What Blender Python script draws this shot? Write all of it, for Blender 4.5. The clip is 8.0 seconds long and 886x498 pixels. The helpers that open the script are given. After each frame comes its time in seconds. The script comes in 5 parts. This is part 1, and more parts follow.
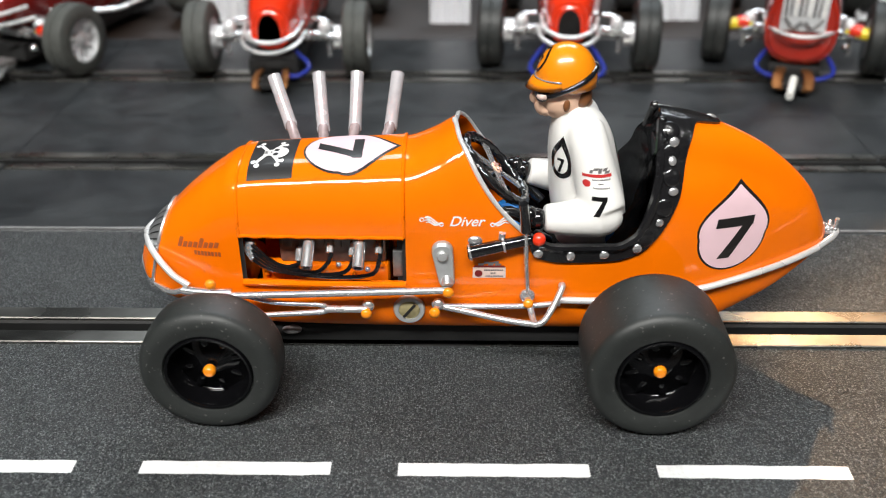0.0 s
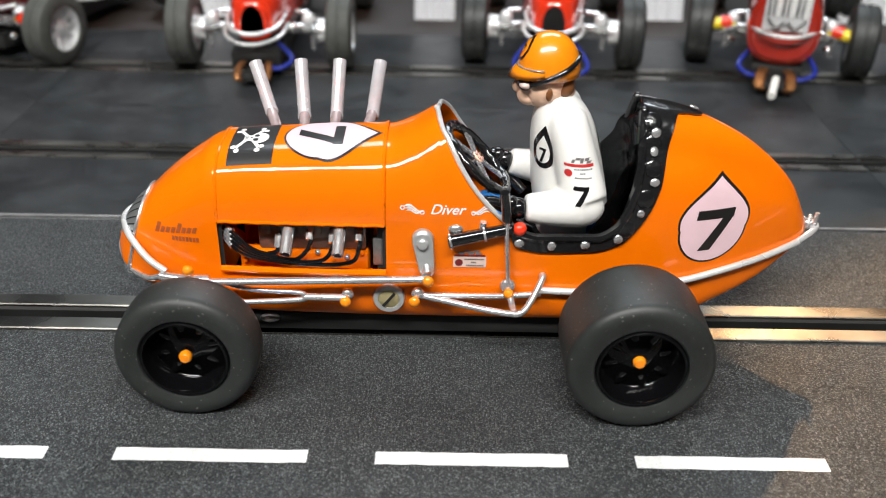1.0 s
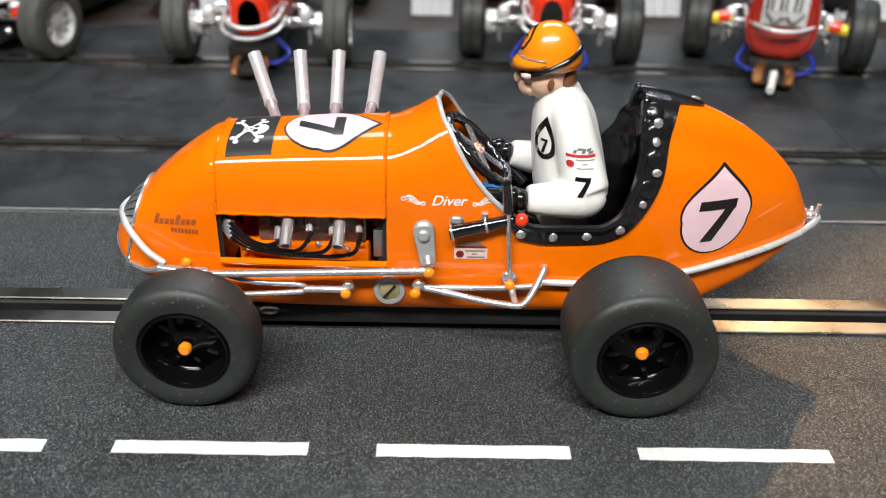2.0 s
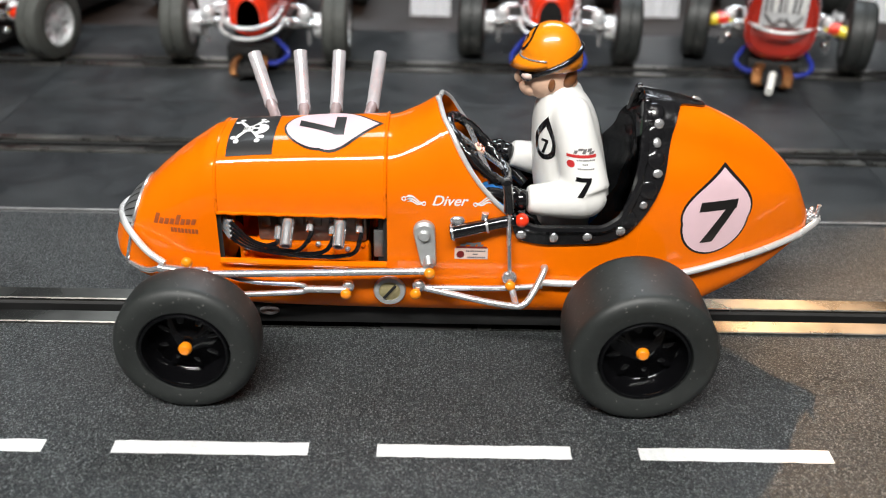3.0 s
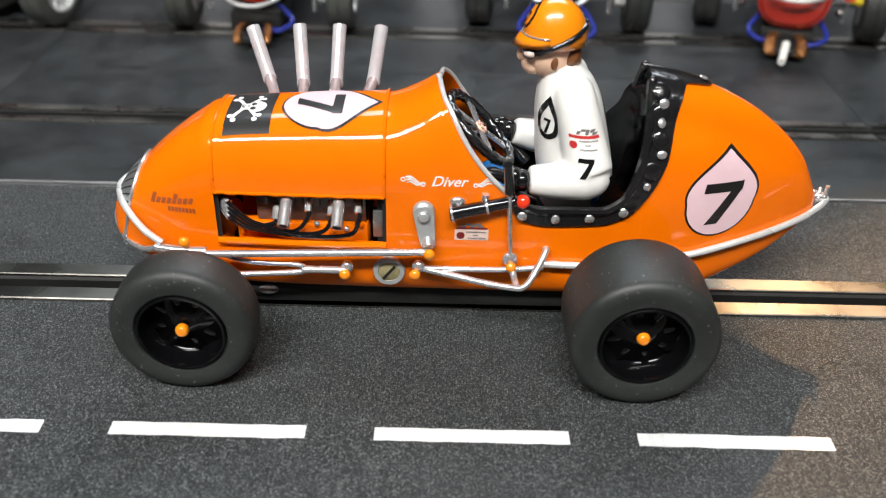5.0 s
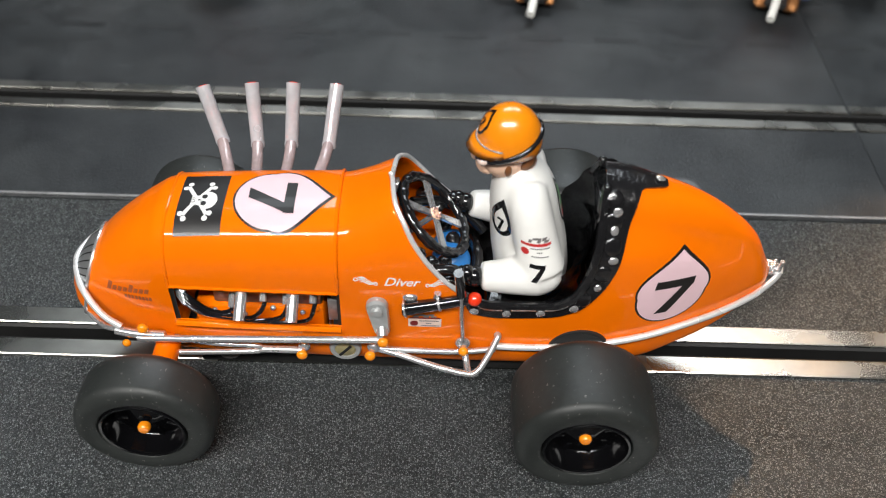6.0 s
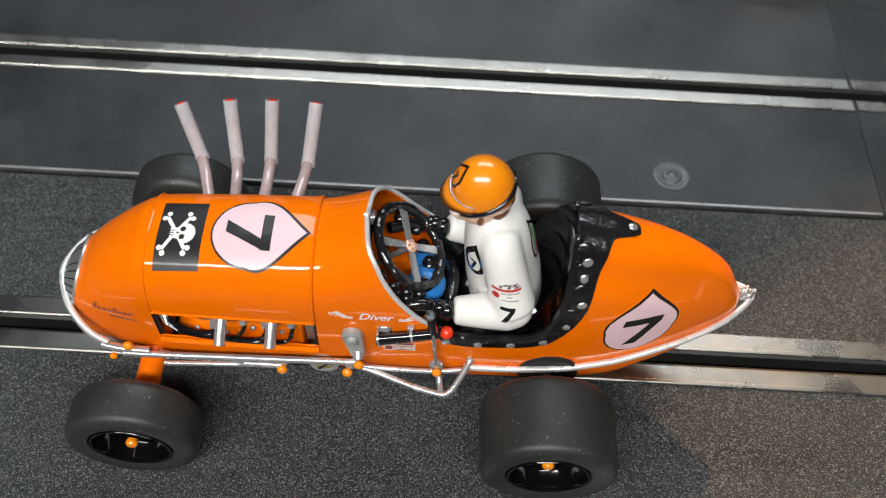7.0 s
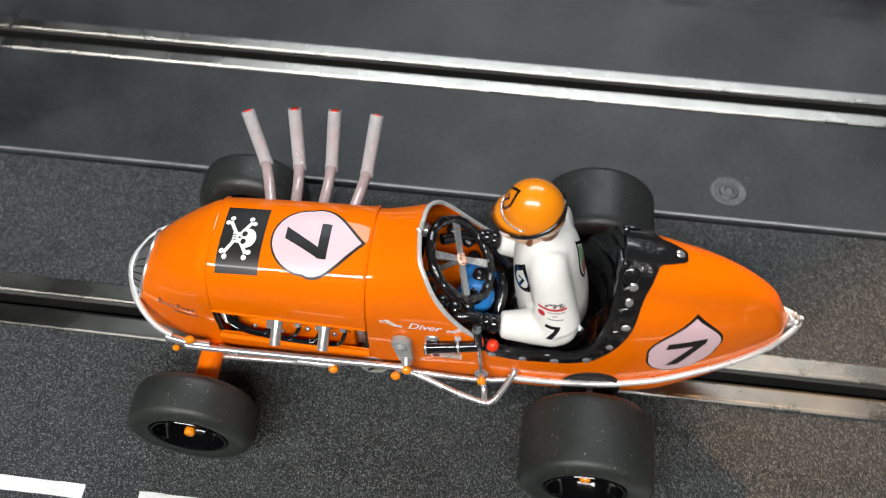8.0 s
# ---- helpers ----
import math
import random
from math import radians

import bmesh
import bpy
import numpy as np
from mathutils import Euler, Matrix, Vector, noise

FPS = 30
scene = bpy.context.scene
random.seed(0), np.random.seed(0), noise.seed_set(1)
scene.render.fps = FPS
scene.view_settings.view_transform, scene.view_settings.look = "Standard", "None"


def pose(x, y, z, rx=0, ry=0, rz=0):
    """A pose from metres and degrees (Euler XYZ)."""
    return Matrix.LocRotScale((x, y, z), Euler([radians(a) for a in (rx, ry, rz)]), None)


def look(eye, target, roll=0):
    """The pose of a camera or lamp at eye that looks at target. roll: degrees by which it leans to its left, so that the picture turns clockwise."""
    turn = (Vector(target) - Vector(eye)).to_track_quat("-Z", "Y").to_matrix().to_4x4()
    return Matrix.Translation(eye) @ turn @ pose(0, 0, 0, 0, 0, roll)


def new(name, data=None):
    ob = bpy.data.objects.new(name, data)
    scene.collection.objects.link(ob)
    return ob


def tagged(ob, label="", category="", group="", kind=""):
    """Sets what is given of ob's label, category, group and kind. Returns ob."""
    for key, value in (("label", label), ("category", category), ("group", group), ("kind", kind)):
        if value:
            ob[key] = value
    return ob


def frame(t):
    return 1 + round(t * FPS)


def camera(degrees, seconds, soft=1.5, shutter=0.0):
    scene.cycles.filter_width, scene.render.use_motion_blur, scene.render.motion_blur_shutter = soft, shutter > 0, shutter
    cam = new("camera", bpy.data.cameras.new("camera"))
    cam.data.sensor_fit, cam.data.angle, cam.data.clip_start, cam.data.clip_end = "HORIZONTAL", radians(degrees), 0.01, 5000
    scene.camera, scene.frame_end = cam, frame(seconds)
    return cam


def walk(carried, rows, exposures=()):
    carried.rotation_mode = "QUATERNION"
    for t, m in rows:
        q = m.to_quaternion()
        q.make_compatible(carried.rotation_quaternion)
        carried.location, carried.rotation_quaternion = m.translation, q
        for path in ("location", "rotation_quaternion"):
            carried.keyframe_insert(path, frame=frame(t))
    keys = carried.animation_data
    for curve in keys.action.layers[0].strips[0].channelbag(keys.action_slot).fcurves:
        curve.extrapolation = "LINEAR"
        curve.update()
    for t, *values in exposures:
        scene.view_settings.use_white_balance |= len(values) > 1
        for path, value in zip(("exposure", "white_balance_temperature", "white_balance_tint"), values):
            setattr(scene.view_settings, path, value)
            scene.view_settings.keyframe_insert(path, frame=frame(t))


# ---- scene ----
# the camera and its walk
cam = camera(51.32, 8.0, soft=1.0, shutter=0.3)
PATH = [
    (0.0, 0.0011, -0.1916, 0.1351, 59.71, 0.22, 0.90),
    (0.5, 0.0019, -0.1916, 0.1322, 59.85, -0.62, 0.45),
    (1.0, 0.0016, -0.1922, 0.1317, 59.91, -0.95, 0.33),
    (1.5, 0.0009, -0.1920, 0.1303, 59.85, -1.00, 0.12),
    (3.0, -0.0006, -0.1920, 0.1292, 59.97, -1.23, -0.13),
    (3.5, 0.0003, -0.1914, 0.1299, 59.97, -1.32, -0.10),
    (4.0, 0.0013, -0.1916, 0.1288, 60.18, -1.22, 0.03),
    (5.3, 0.0027, -0.1820, 0.1359, 54.19, -1.11, 0.78),
    (5.5, 0.0049, -0.1709, 0.1550, 51.43, -1.41, 0.28),
    (5.7, 0.0088, -0.1609, 0.1712, 49.14, -1.28, 0.43),
    (6.0, 0.0102, -0.1470, 0.1849, 44.28, -1.54, 0.91),
    (6.2, 0.0080, -0.1404, 0.1945, 42.00, -1.72, 0.89),
    (6.5, 0.0096, -0.1283, 0.2041, 38.10, -1.88, 1.78),
    (6.8, 0.0156, -0.1203, 0.2094, 35.62, -1.41, 2.37),
    (7.0, 0.0172, -0.1150, 0.2155, 34.00, -1.74, 2.60),
    (7.2, 0.0201, -0.1107, 0.2165, 32.85, -1.18, 2.98),
    (7.5, 0.0157, -0.1052, 0.2213, 30.67, -1.30, 3.30),
    (7.8, 0.0190, -0.1125, 0.2288, 31.49, 0.52, 4.88),
    (8.0, 0.0195, -0.1097, 0.2260, 32.08, 0.10, 7.01),
]
walk(cam, [(t, pose(x, y, z, rx, ry, rz)) for t, x, y, z, rx, ry, rz in PATH],
     [(0.0, 0.0), (5.3, 0.0), (6.0, -0.26), (6.5, -0.50), (7.0, -0.48), (7.5, -0.38), (8.0, -0.38)])
cam.data.dof.use_dof = True
cam.data.dof.focus_distance = 0.215
cam.data.dof.aperture_fstop = 15.0

# ---- world and lights ----
world = bpy.data.worlds.new("room_air")
scene.world = world
world.use_nodes = True
world.node_tree.nodes["Background"].inputs[0].default_value = (0.75, 0.85, 1.0, 1)
world.node_tree.nodes["Background"].inputs[1].default_value = 0.012


def area_lamp(name, m, sx, sy, watts, colour):
    lamp = bpy.data.lights.new(name, "AREA")
    lamp.shape, lamp.size, lamp.size_y, lamp.energy, lamp.color = "RECTANGLE", sx, sy, watts, colour
    ob = new(name, lamp)
    ob.matrix_world = m
    return ob


# a ceiling tube runs along the track, a broad soft panel hangs beyond it; one warm spot lamp shines on the track past the car's tail
TUBE, PANEL = (-0.22, -0.80, 1.25), (0.10, 0.98, 1.25)
area_lamp("tube_light", pose(TUBE[0], TUBE[1], TUBE[2] - 0.035), 1.35, 0.17, 50.0, (1.0, 0.985, 0.95))
area_lamp("panel_light", pose(PANEL[0], PANEL[1], PANEL[2] - 0.012), 1.15, 0.50, 18.0, (0.86, 0.94, 1.0))
spot = bpy.data.lights.new("warm_spot", "SPOT")
spot.energy, spot.color, spot.spot_size, spot.spot_blend, spot.shadow_soft_size = 96.0, (1.0, 0.56, 0.24), radians(10.8), 0.22, 0.010
SPOT_AT, SPOT_TO = (0.305, 0.95, 0.72), (0.147, -0.134, 0.0)
new("warm_spot", spot).matrix_world = look(SPOT_AT, SPOT_TO)


# ---- materials ----
def material(name, colour, rough=0.5, metal=0.0, vary=0.12, scale=300.0, bump=0.0, bump_scale=800.0, coat=0.0, rough_vary=0.08, spec=0.5, dist=0.0002):
    m = bpy.data.materials.new(name)
    m.use_nodes = True
    nt = m.node_tree
    b = nt.nodes["Principled BSDF"]
    tc = nt.nodes.new("ShaderNodeTexCoord")
    n1 = nt.nodes.new("ShaderNodeTexNoise")
    n1.inputs["Scale"].default_value, n1.inputs["Detail"].default_value = scale, 6
    nt.links.new(tc.outputs["Object"], n1.inputs["Vector"])
    n2 = nt.nodes.new("ShaderNodeTexNoise")
    n2.inputs["Scale"].default_value, n2.inputs["Detail"].default_value = scale / 7, 3
    nt.links.new(tc.outputs["Object"], n2.inputs["Vector"])
    add = nt.nodes.new("ShaderNodeMath")
    add.operation = "ADD"
    nt.links.new(n1.outputs["Fac"], add.inputs[0])
    nt.links.new(n2.outputs["Fac"], add.inputs[1])
    mr = nt.nodes.new("ShaderNodeMapRange")
    mr.inputs["From Min"].default_value, mr.inputs["From Max"].default_value = 0.6, 1.4
    mr.inputs["To Min"].default_value, mr.inputs["To Max"].default_value = 1 - vary, 1 + vary
    nt.links.new(add.outputs[0], mr.inputs["Value"])
    mix = nt.nodes.new("ShaderNodeVectorMath")
    mix.operation = "SCALE"
    mix.inputs[0].default_value = colour
    nt.links.new(mr.outputs[0], mix.inputs["Scale"])
    nt.links.new(mix.outputs[0], b.inputs["Base Color"])
    rr = nt.nodes.new("ShaderNodeMapRange")
    rr.inputs["From Min"].default_value, rr.inputs["From Max"].default_value = 0.3, 0.7
    rr.inputs["To Min"].default_value, rr.inputs["To Max"].default_value = max(0.02, rough - rough_vary), rough + rough_vary
    nt.links.new(n2.outputs["Fac"], rr.inputs["Value"])
    nt.links.new(rr.outputs[0], b.inputs["Roughness"])
    b.inputs["Metallic"].default_value = metal
    b.inputs["Specular IOR Level"].default_value = spec
    b.inputs["Coat Weight"].default_value = coat
    b.inputs["Coat Roughness"].default_value = 0.035
    if bump:
        n3 = nt.nodes.new("ShaderNodeTexNoise")
        n3.inputs["Scale"].default_value, n3.inputs["Detail"].default_value = bump_scale, 4
        nt.links.new(tc.outputs["Object"], n3.inputs["Vector"])
        bp = nt.nodes.new("ShaderNodeBump")
        bp.inputs["Strength"].default_value, bp.inputs["Distance"].default_value = bump, dist
        nt.links.new(n3.outputs["Fac"], bp.inputs["Height"])
        nt.links.new(bp.outputs[0], b.inputs["Normal"])
    return m


def grit_material(name, colour, bump, share, rough, dust, pale, spec):
    """Moulded plastic track with a sanded, gritty top: dark, with dusty patches and the grit's glints coloured in as
    pale grains.
    """
    m = material(name, colour, rough, 0.0, 0.45, 700.0, bump, 1500.0, 0.0, 0.06, spec, 0.0012)
    nt = m.node_tree
    b = nt.nodes["Principled BSDF"]
    base = b.inputs["Base Color"].links[0].from_socket
    tc = [n for n in nt.nodes if n.type == "TEX_COORD"][0]
    peak = None
    for scale, offset in ((2100.0, 0.0), (3300.0, 0.37)):
        mp = nt.nodes.new("ShaderNodeMapping")
        mp.inputs["Location"].default_value = (offset, offset * 2, 0)
        mp.inputs["Scale"].default_value = (1.0, 1.0, 0.05)
        nt.links.new(tc.outputs["Object"], mp.inputs["Vector"])
        v = nt.nodes.new("ShaderNodeTexVoronoi")
        v.inputs["Scale"].default_value = scale
        nt.links.new(mp.outputs[0], v.inputs["Vector"])
        sep = nt.nodes.new("ShaderNodeSeparateColor")
        nt.links.new(v.outputs["Color"], sep.inputs[0])
        lit = nt.nodes.new("ShaderNodeMapRange")
        lit.inputs["From Min"].default_value, lit.inputs["From Max"].default_value = 1.0 - share, 1.0
        lit.inputs["To Max"].default_value = 1.0
        nt.links.new(sep.outputs[0], lit.inputs["Value"])
        near = nt.nodes.new("ShaderNodeMapRange")
        near.inputs["From Min"].default_value, near.inputs["From Max"].default_value = 0.55, 0.20
        nt.links.new(v.outputs["Distance"], near.inputs["Value"])
        grain = nt.nodes.new("ShaderNodeMath")
        grain.operation = "MULTIPLY"
        nt.links.new(lit.outputs[0], grain.inputs[0])
        nt.links.new(near.outputs[0], grain.inputs[1])
        if peak is None:
            peak = grain
        else:
            top = nt.nodes.new("ShaderNodeMath")
            top.operation = "MAXIMUM"
            nt.links.new(peak.outputs[0], top.inputs[0])
            nt.links.new(grain.outputs[0], top.inputs[1])
            peak = top
    old = b.inputs["Normal"].links[0].from_socket
    bp = nt.nodes.new("ShaderNodeBump")
    bp.inputs["Strength"].default_value, bp.inputs["Distance"].default_value = min(1.0, bump * 0.9), 0.00022
    nt.links.new(peak.outputs[0], bp.inputs["Height"])
    nt.links.new(old, bp.inputs["Normal"])
    nt.links.new(bp.outputs[0], b.inputs["Normal"])
    d = nt.nodes.new("ShaderNodeTexNoise")
    d.inputs["Scale"].default_value, d.inputs["Detail"].default_value = 22.0, 5
    nt.links.new(tc.outputs["Object"], d.inputs["Vector"])
    dr = nt.nodes.new("ShaderNodeMapRange")
    dr.inputs["From Min"].default_value, dr.inputs["From Max"].default_value = 0.42, 0.75
    dr.inputs["To Max"].default_value = dust
    nt.links.new(d.outputs["Fac"], dr.inputs["Value"])
    sc = nt.nodes.new("ShaderNodeMath")
    sc.operation = "MULTIPLY"
    sc.inputs[1].default_value = pale
    nt.links.new(peak.outputs[0], sc.inputs[0])
    s = nt.nodes.new("ShaderNodeMath")
    s.operation = "MAXIMUM"
    nt.links.new(sc.outputs[0], s.inputs[0])
    nt.links.new(dr.outputs[0], s.inputs[1])
    mx = nt.nodes.new("ShaderNodeMix")
    mx.data_type = "RGBA"
    nt.links.new(s.outputs[0], mx.inputs["Factor"])
    nt.links.new(base, mx.inputs["A"])
    # this pale colour serves the dust and the painted-in sparkle of the grains
    mx.inputs["B"].default_value = (0.47, 0.50, 0.505, 1)
    nt.links.new(mx.outputs["Result"], b.inputs["Base Color"])
    return m


ORANGE = material("orange_enamel", (0.88, 0.168, 0.001), 0.48, 0.0, 0.06, 120.0, 0.11, 210.0, 0.85, 0.05, 0.02)
ORANGE_BRIGHT = material("light_orange_enamel", (0.90, 0.27, 0.006), 0.25, 0.0, 0.05, 400.0, 0.0, 500.0, 1.0)
BLACK_GLOSS = material("black_gloss", (0.008, 0.008, 0.009), 0.15, 0.0, 0.2, 300.0, 0.35, 300.0, 0.8, 0.06)
BLACK_LEATHER = material("black_painted_leather", (0.010, 0.010, 0.011), 0.16, 0.0, 0.3, 300.0, 0.9, 300.0, 0.9, 0.1, 0.5, 0.0006)
RIM_BLACK = material("rim_black", (0.003, 0.003, 0.0035), 0.09, 0.0, 0.1, 300.0, 0.0, 300.0, 0.0, 0.03, 0.36)
LEAD = material("black_lead", (0.006, 0.006, 0.007), 0.12, 0.0, 0.2, 300.0, 0.0, 300.0, 1.0, 0.05)
BLACK_MATT = material("black_matt", (0.012, 0.012, 0.012), 0.7, 0.0, 0.2, 300.0)
RUBBER = material("tyre_rubber", (0.019, 0.0215, 0.0205), 0.50, 0.0, 0.25, 420.0, 0.25, 900.0, 0.0, 0.1)


def lint(m, amount):
    """Rare pale dust flecks caught on a dark surface."""
    nt = m.node_tree
    b = nt.nodes["Principled BSDF"]
    base = b.inputs["Base Color"].links[0].from_socket
    tc = [n for n in nt.nodes if n.type == "TEX_COORD"][0]
    v = nt.nodes.new("ShaderNodeTexNoise")
    v.inputs["Scale"].default_value, v.inputs["Detail"].default_value = 1300.0, 1
    nt.links.new(tc.outputs["Object"], v.inputs["Vector"])
    r = nt.nodes.new("ShaderNodeMapRange")
    r.inputs["From Min"].default_value, r.inputs["From Max"].default_value = 0.715, 0.76
    r.inputs["To Max"].default_value = amount
    nt.links.new(v.outputs["Fac"], r.inputs["Value"])
    mx = nt.nodes.new("ShaderNodeMix")
    mx.data_type = "RGBA"
    nt.links.new(r.outputs[0], mx.inputs["Factor"])
    nt.links.new(base, mx.inputs["A"])
    mx.inputs["B"].default_value = (0.5, 0.47, 0.44, 1)
    nt.links.new(mx.outputs["Result"], b.inputs["Base Color"])
    return m


lint(RUBBER, 0.26)
RUBBER_OLD = material("grey_tyre_rubber", (0.060, 0.063, 0.057), 0.65, 0.0, 0.25, 420.0, 0.25, 900.0)
SILVER = material("silver_paint", (0.66, 0.66, 0.67), 0.25, 0.75, 0.10, 500.0, 0.15, 900.0, 0.2, 0.08)
BRIGHT = material("bright_silver_paint", (0.80, 0.80, 0.80), 0.30, 0.45, 0.08, 500.0, 0.15, 900.0, 0.4, 0.08)
SILVER_DULL = material("dull_silver_paint", (0.42, 0.43, 0.43), 0.34, 0.35, 0.14, 500.0, 0.3, 900.0, 0.2, 0.08)
PINK_METAL = material("pinkish_copper", (0.78, 0.45, 0.38), 0.25, 0.6, 0.1, 500.0)
CHROME = material("chrome_foil", (0.80, 0.80, 0.80), 0.14, 1.0, 0.06, 300.0, 0.10, 600.0)
STEEL = material("rail_steel", (0.32, 0.31, 0.285), 0.29, 1.0, 0.14, 260.0, 0.08, 700.0, 0.0, 0.10)
TUBING = material("milky_tubing", (0.68, 0.67, 0.70), 0.20, 0.05, 0.16, 500.0, 0.35, 700.0, 0.6)
TUBING_PINK = material("pink_lined_tubing", (0.56, 0.44, 0.44), 0.18, 0.10, 0.25, 500.0, 0.35, 700.0, 0.8)
RED_GLOSS = material("red_gloss", (0.80, 0.040, 0.010), 0.2, 0.0, 0.08, 200.0, 0.0, 500.0, 1.0)
RED_DARK = material("dark_red_gloss", (0.34, 0.020, 0.010), 0.2, 0.0, 0.15, 200.0, 0.0, 500.0, 1.0)
MAROON = material("maroon_gloss", (0.17, 0.010, 0.008), 0.2, 0.0, 0.15, 200.0, 0.0, 500.0, 1.0)
PALE_METAL = material("pale_polished_metal", (0.74, 0.75, 0.76), 0.28, 0.25, 0.15, 500.0, 0.2, 900.0, 0.5)
for sleeve in (TUBING, TUBING_PINK):
    sleeve.node_tree.nodes["Principled BSDF"].inputs["Transmission Weight"].default_value = 0.35
    sleeve.node_tree.nodes["Principled BSDF"].inputs["IOR"].default_value = 1.2
PINK = material("pale_pink_decal", (0.78, 0.55, 0.60), 0.45, 0.0, 0.04, 300.0, 0.0, 500.0, 0.12)
DECAL_BLACK = material("black_decal", (0.010, 0.009, 0.009), 0.45, 0.0, 0.1, 300.0, 0.0, 500.0, 0.12)
DECAL_WHITE = material("white_decal", (0.82, 0.81, 0.80), 0.35, 0.0, 0.05, 300.0)
STICKER = material("aged_sticker", (0.72, 0.55, 0.48), 0.35, 0.0, 0.10, 700.0)
DECAL_GREY = material("grey_decal", (0.16, 0.15, 0.15), 0.4, 0.0, 0.15, 900.0)
DECAL_RED = material("red_decal", (0.50, 0.03, 0.03), 0.35, 0.0, 0.1, 300.0)
DECAL_MAROON = material("maroon_decal", (0.16, 0.012, 0.012), 0.35, 0.0, 0.1, 300.0)
DECAL_BROWN = material("faded_brown_decal", (0.36, 0.075, 0.020), 0.35, 0.0, 0.3, 900.0)
CLOTH = material("white_painted_figure", (0.82, 0.81, 0.78), 0.36, 0.0, 0.05, 300.0, 0.12, 260.0, 0.25)
SKIN = material("flesh_paint", (0.86, 0.56, 0.40), 0.4, 0.0, 0.08, 300.0)
HAIR = material("brown_paint", (0.20, 0.075, 0.025), 0.45, 0.0, 0.2, 500.0)
BLUE = material("blue_paint", (0.025, 0.22, 0.62), 0.3, 0.0, 0.12, 300.0, 0.1, 400.0, 0.4)
GREEN = material("pale_green_paint", (0.22, 0.42, 0.22), 0.35, 0.0, 0.1, 300.0)
BLUE_WIRE = material("blue_wire", (0.015, 0.028, 0.25), 0.35, 0.0, 0.1, 300.0)
YELLOW = material("yellow_paint", (0.80, 0.62, 0.02), 0.3, 0.0, 0.1, 300.0, 0.0, 500.0, 0.6)
COPPER = material("copper_braid", (0.34, 0.15, 0.055), 0.42, 0.8, 0.3, 1500.0, 0.5, 1800.0)
BRASS = material("old_brass", (0.52, 0.45, 0.24), 0.4, 0.6, 0.3, 700.0, 0.4, 900.0)
GREY_METAL = material("grey_cast_metal", (0.30, 0.30, 0.30), 0.4, 0.8, 0.3, 600.0, 0.5, 700.0)
HEAD_GREY = material("mottled_cast_metal", (0.15, 0.115, 0.10), 0.32, 0.6, 0.6, 420.0, 0.8, 600.0, 0.3)
MESH_GREY = material("grille_grey", (0.45, 0.46, 0.47), 0.35, 0.8, 0.1, 900.0)
TRACK_NEAR = grit_material("gritty_track", (0.021, 0.0245, 0.0265), 1.0, 0.62, 0.38, 0.03, 0.66, 0.45)
TRACK_FAR = grit_material("worn_smooth_track", (0.017, 0.019, 0.021), 0.20, 0.10, 0.34, 0.06, 0.08, 0.34)
SLOT_BLACK = material("slot_black", (0.008, 0.008, 0.008), 0.6, 0.0, 0.2, 300.0)
EDGE_GREY = material("track_edge_glint", (0.24, 0.24, 0.245), 0.24, 0.0, 0.3, 300.0)
BOSS_GREY = material("worn_boss", (0.052, 0.054, 0.057), 0.34, 0.0, 0.6, 900.0, 0.6, 700.0)
DASH_DARK = material("faded_dark_dash", (0.012, 0.013, 0.014), 0.50, 0.0, 0.5, 500.0)
WHITE_PAINT = material("white_road_paint", (0.70, 0.71, 0.71), 0.5, 0.0, 0.16, 900.0, 0.5, 1300.0)
WHITE_PLASTIC = material("white_plastic", (0.80, 0.80, 0.76), 0.35, 0.0, 0.05, 300.0)
WHITE_CARD = material("white_card", (0.94, 0.95, 0.98), 0.6, 0.0, 0.05, 60.0)
BROWN_WOOD = material("brown_wood", (0.015, 0.008, 0.005), 0.5, 0.0, 0.3, 60.0, 0.3, 120.0)
WALL = material("room_wall", (0.07, 0.066, 0.062), 0.8, 0.0, 0.06, 3.0, 0.1, 40.0)
CEILING = material("ceiling_grey", (0.12, 0.12, 0.12), 0.85, 0.0, 0.04, 3.0, 0.1, 60.0)
CARPET = material("dark_floor", (0.05, 0.05, 0.052), 0.9, 0.0, 0.2, 40.0, 0.3, 300.0)
GLOW = bpy.data.materials.new("tube_glow")
GLOW.use_nodes = True
GLOW.node_tree.nodes["Principled BSDF"].inputs["Emission Color"].default_value = (0.93, 0.97, 1, 1)
GLOW.node_tree.nodes["Principled BSDF"].inputs["Emission Strength"].default_value = 6.0


# ---- shaping helpers ----
def finish(bm, sharp=38):
    bmesh.ops.recalc_face_normals(bm, faces=bm.faces)
    for f in bm.faces:
        f.smooth = True
    for e in bm.edges:
        e.smooth = not (len(e.link_faces) == 2 and e.calc_face_angle(0) > radians(sharp))


def part(name, bm, mat, parent=None, label="", sharp=38, recalc=True):
    """Links a bmesh as one mesh object, under its thing or part."""
    if recalc:
        finish(bm, sharp)
    me = bpy.data.meshes.new(name)
    bm.to_mesh(me)
    bm.free()
    for one in (mat if isinstance(mat, (list, tuple)) else [mat]):
        me.materials.append(one)
    ob = new(name, me)
    if parent is not None:
        ob.parent = parent
    if label:
        tagged(ob, label)
    return ob


def thing(name, label, category, at=(0, 0, 0), group="", kind=""):
    ob = new(name)
    ob.empty_display_size = 0.01
    ob.location = at
    return tagged(ob, label, category, group, kind)


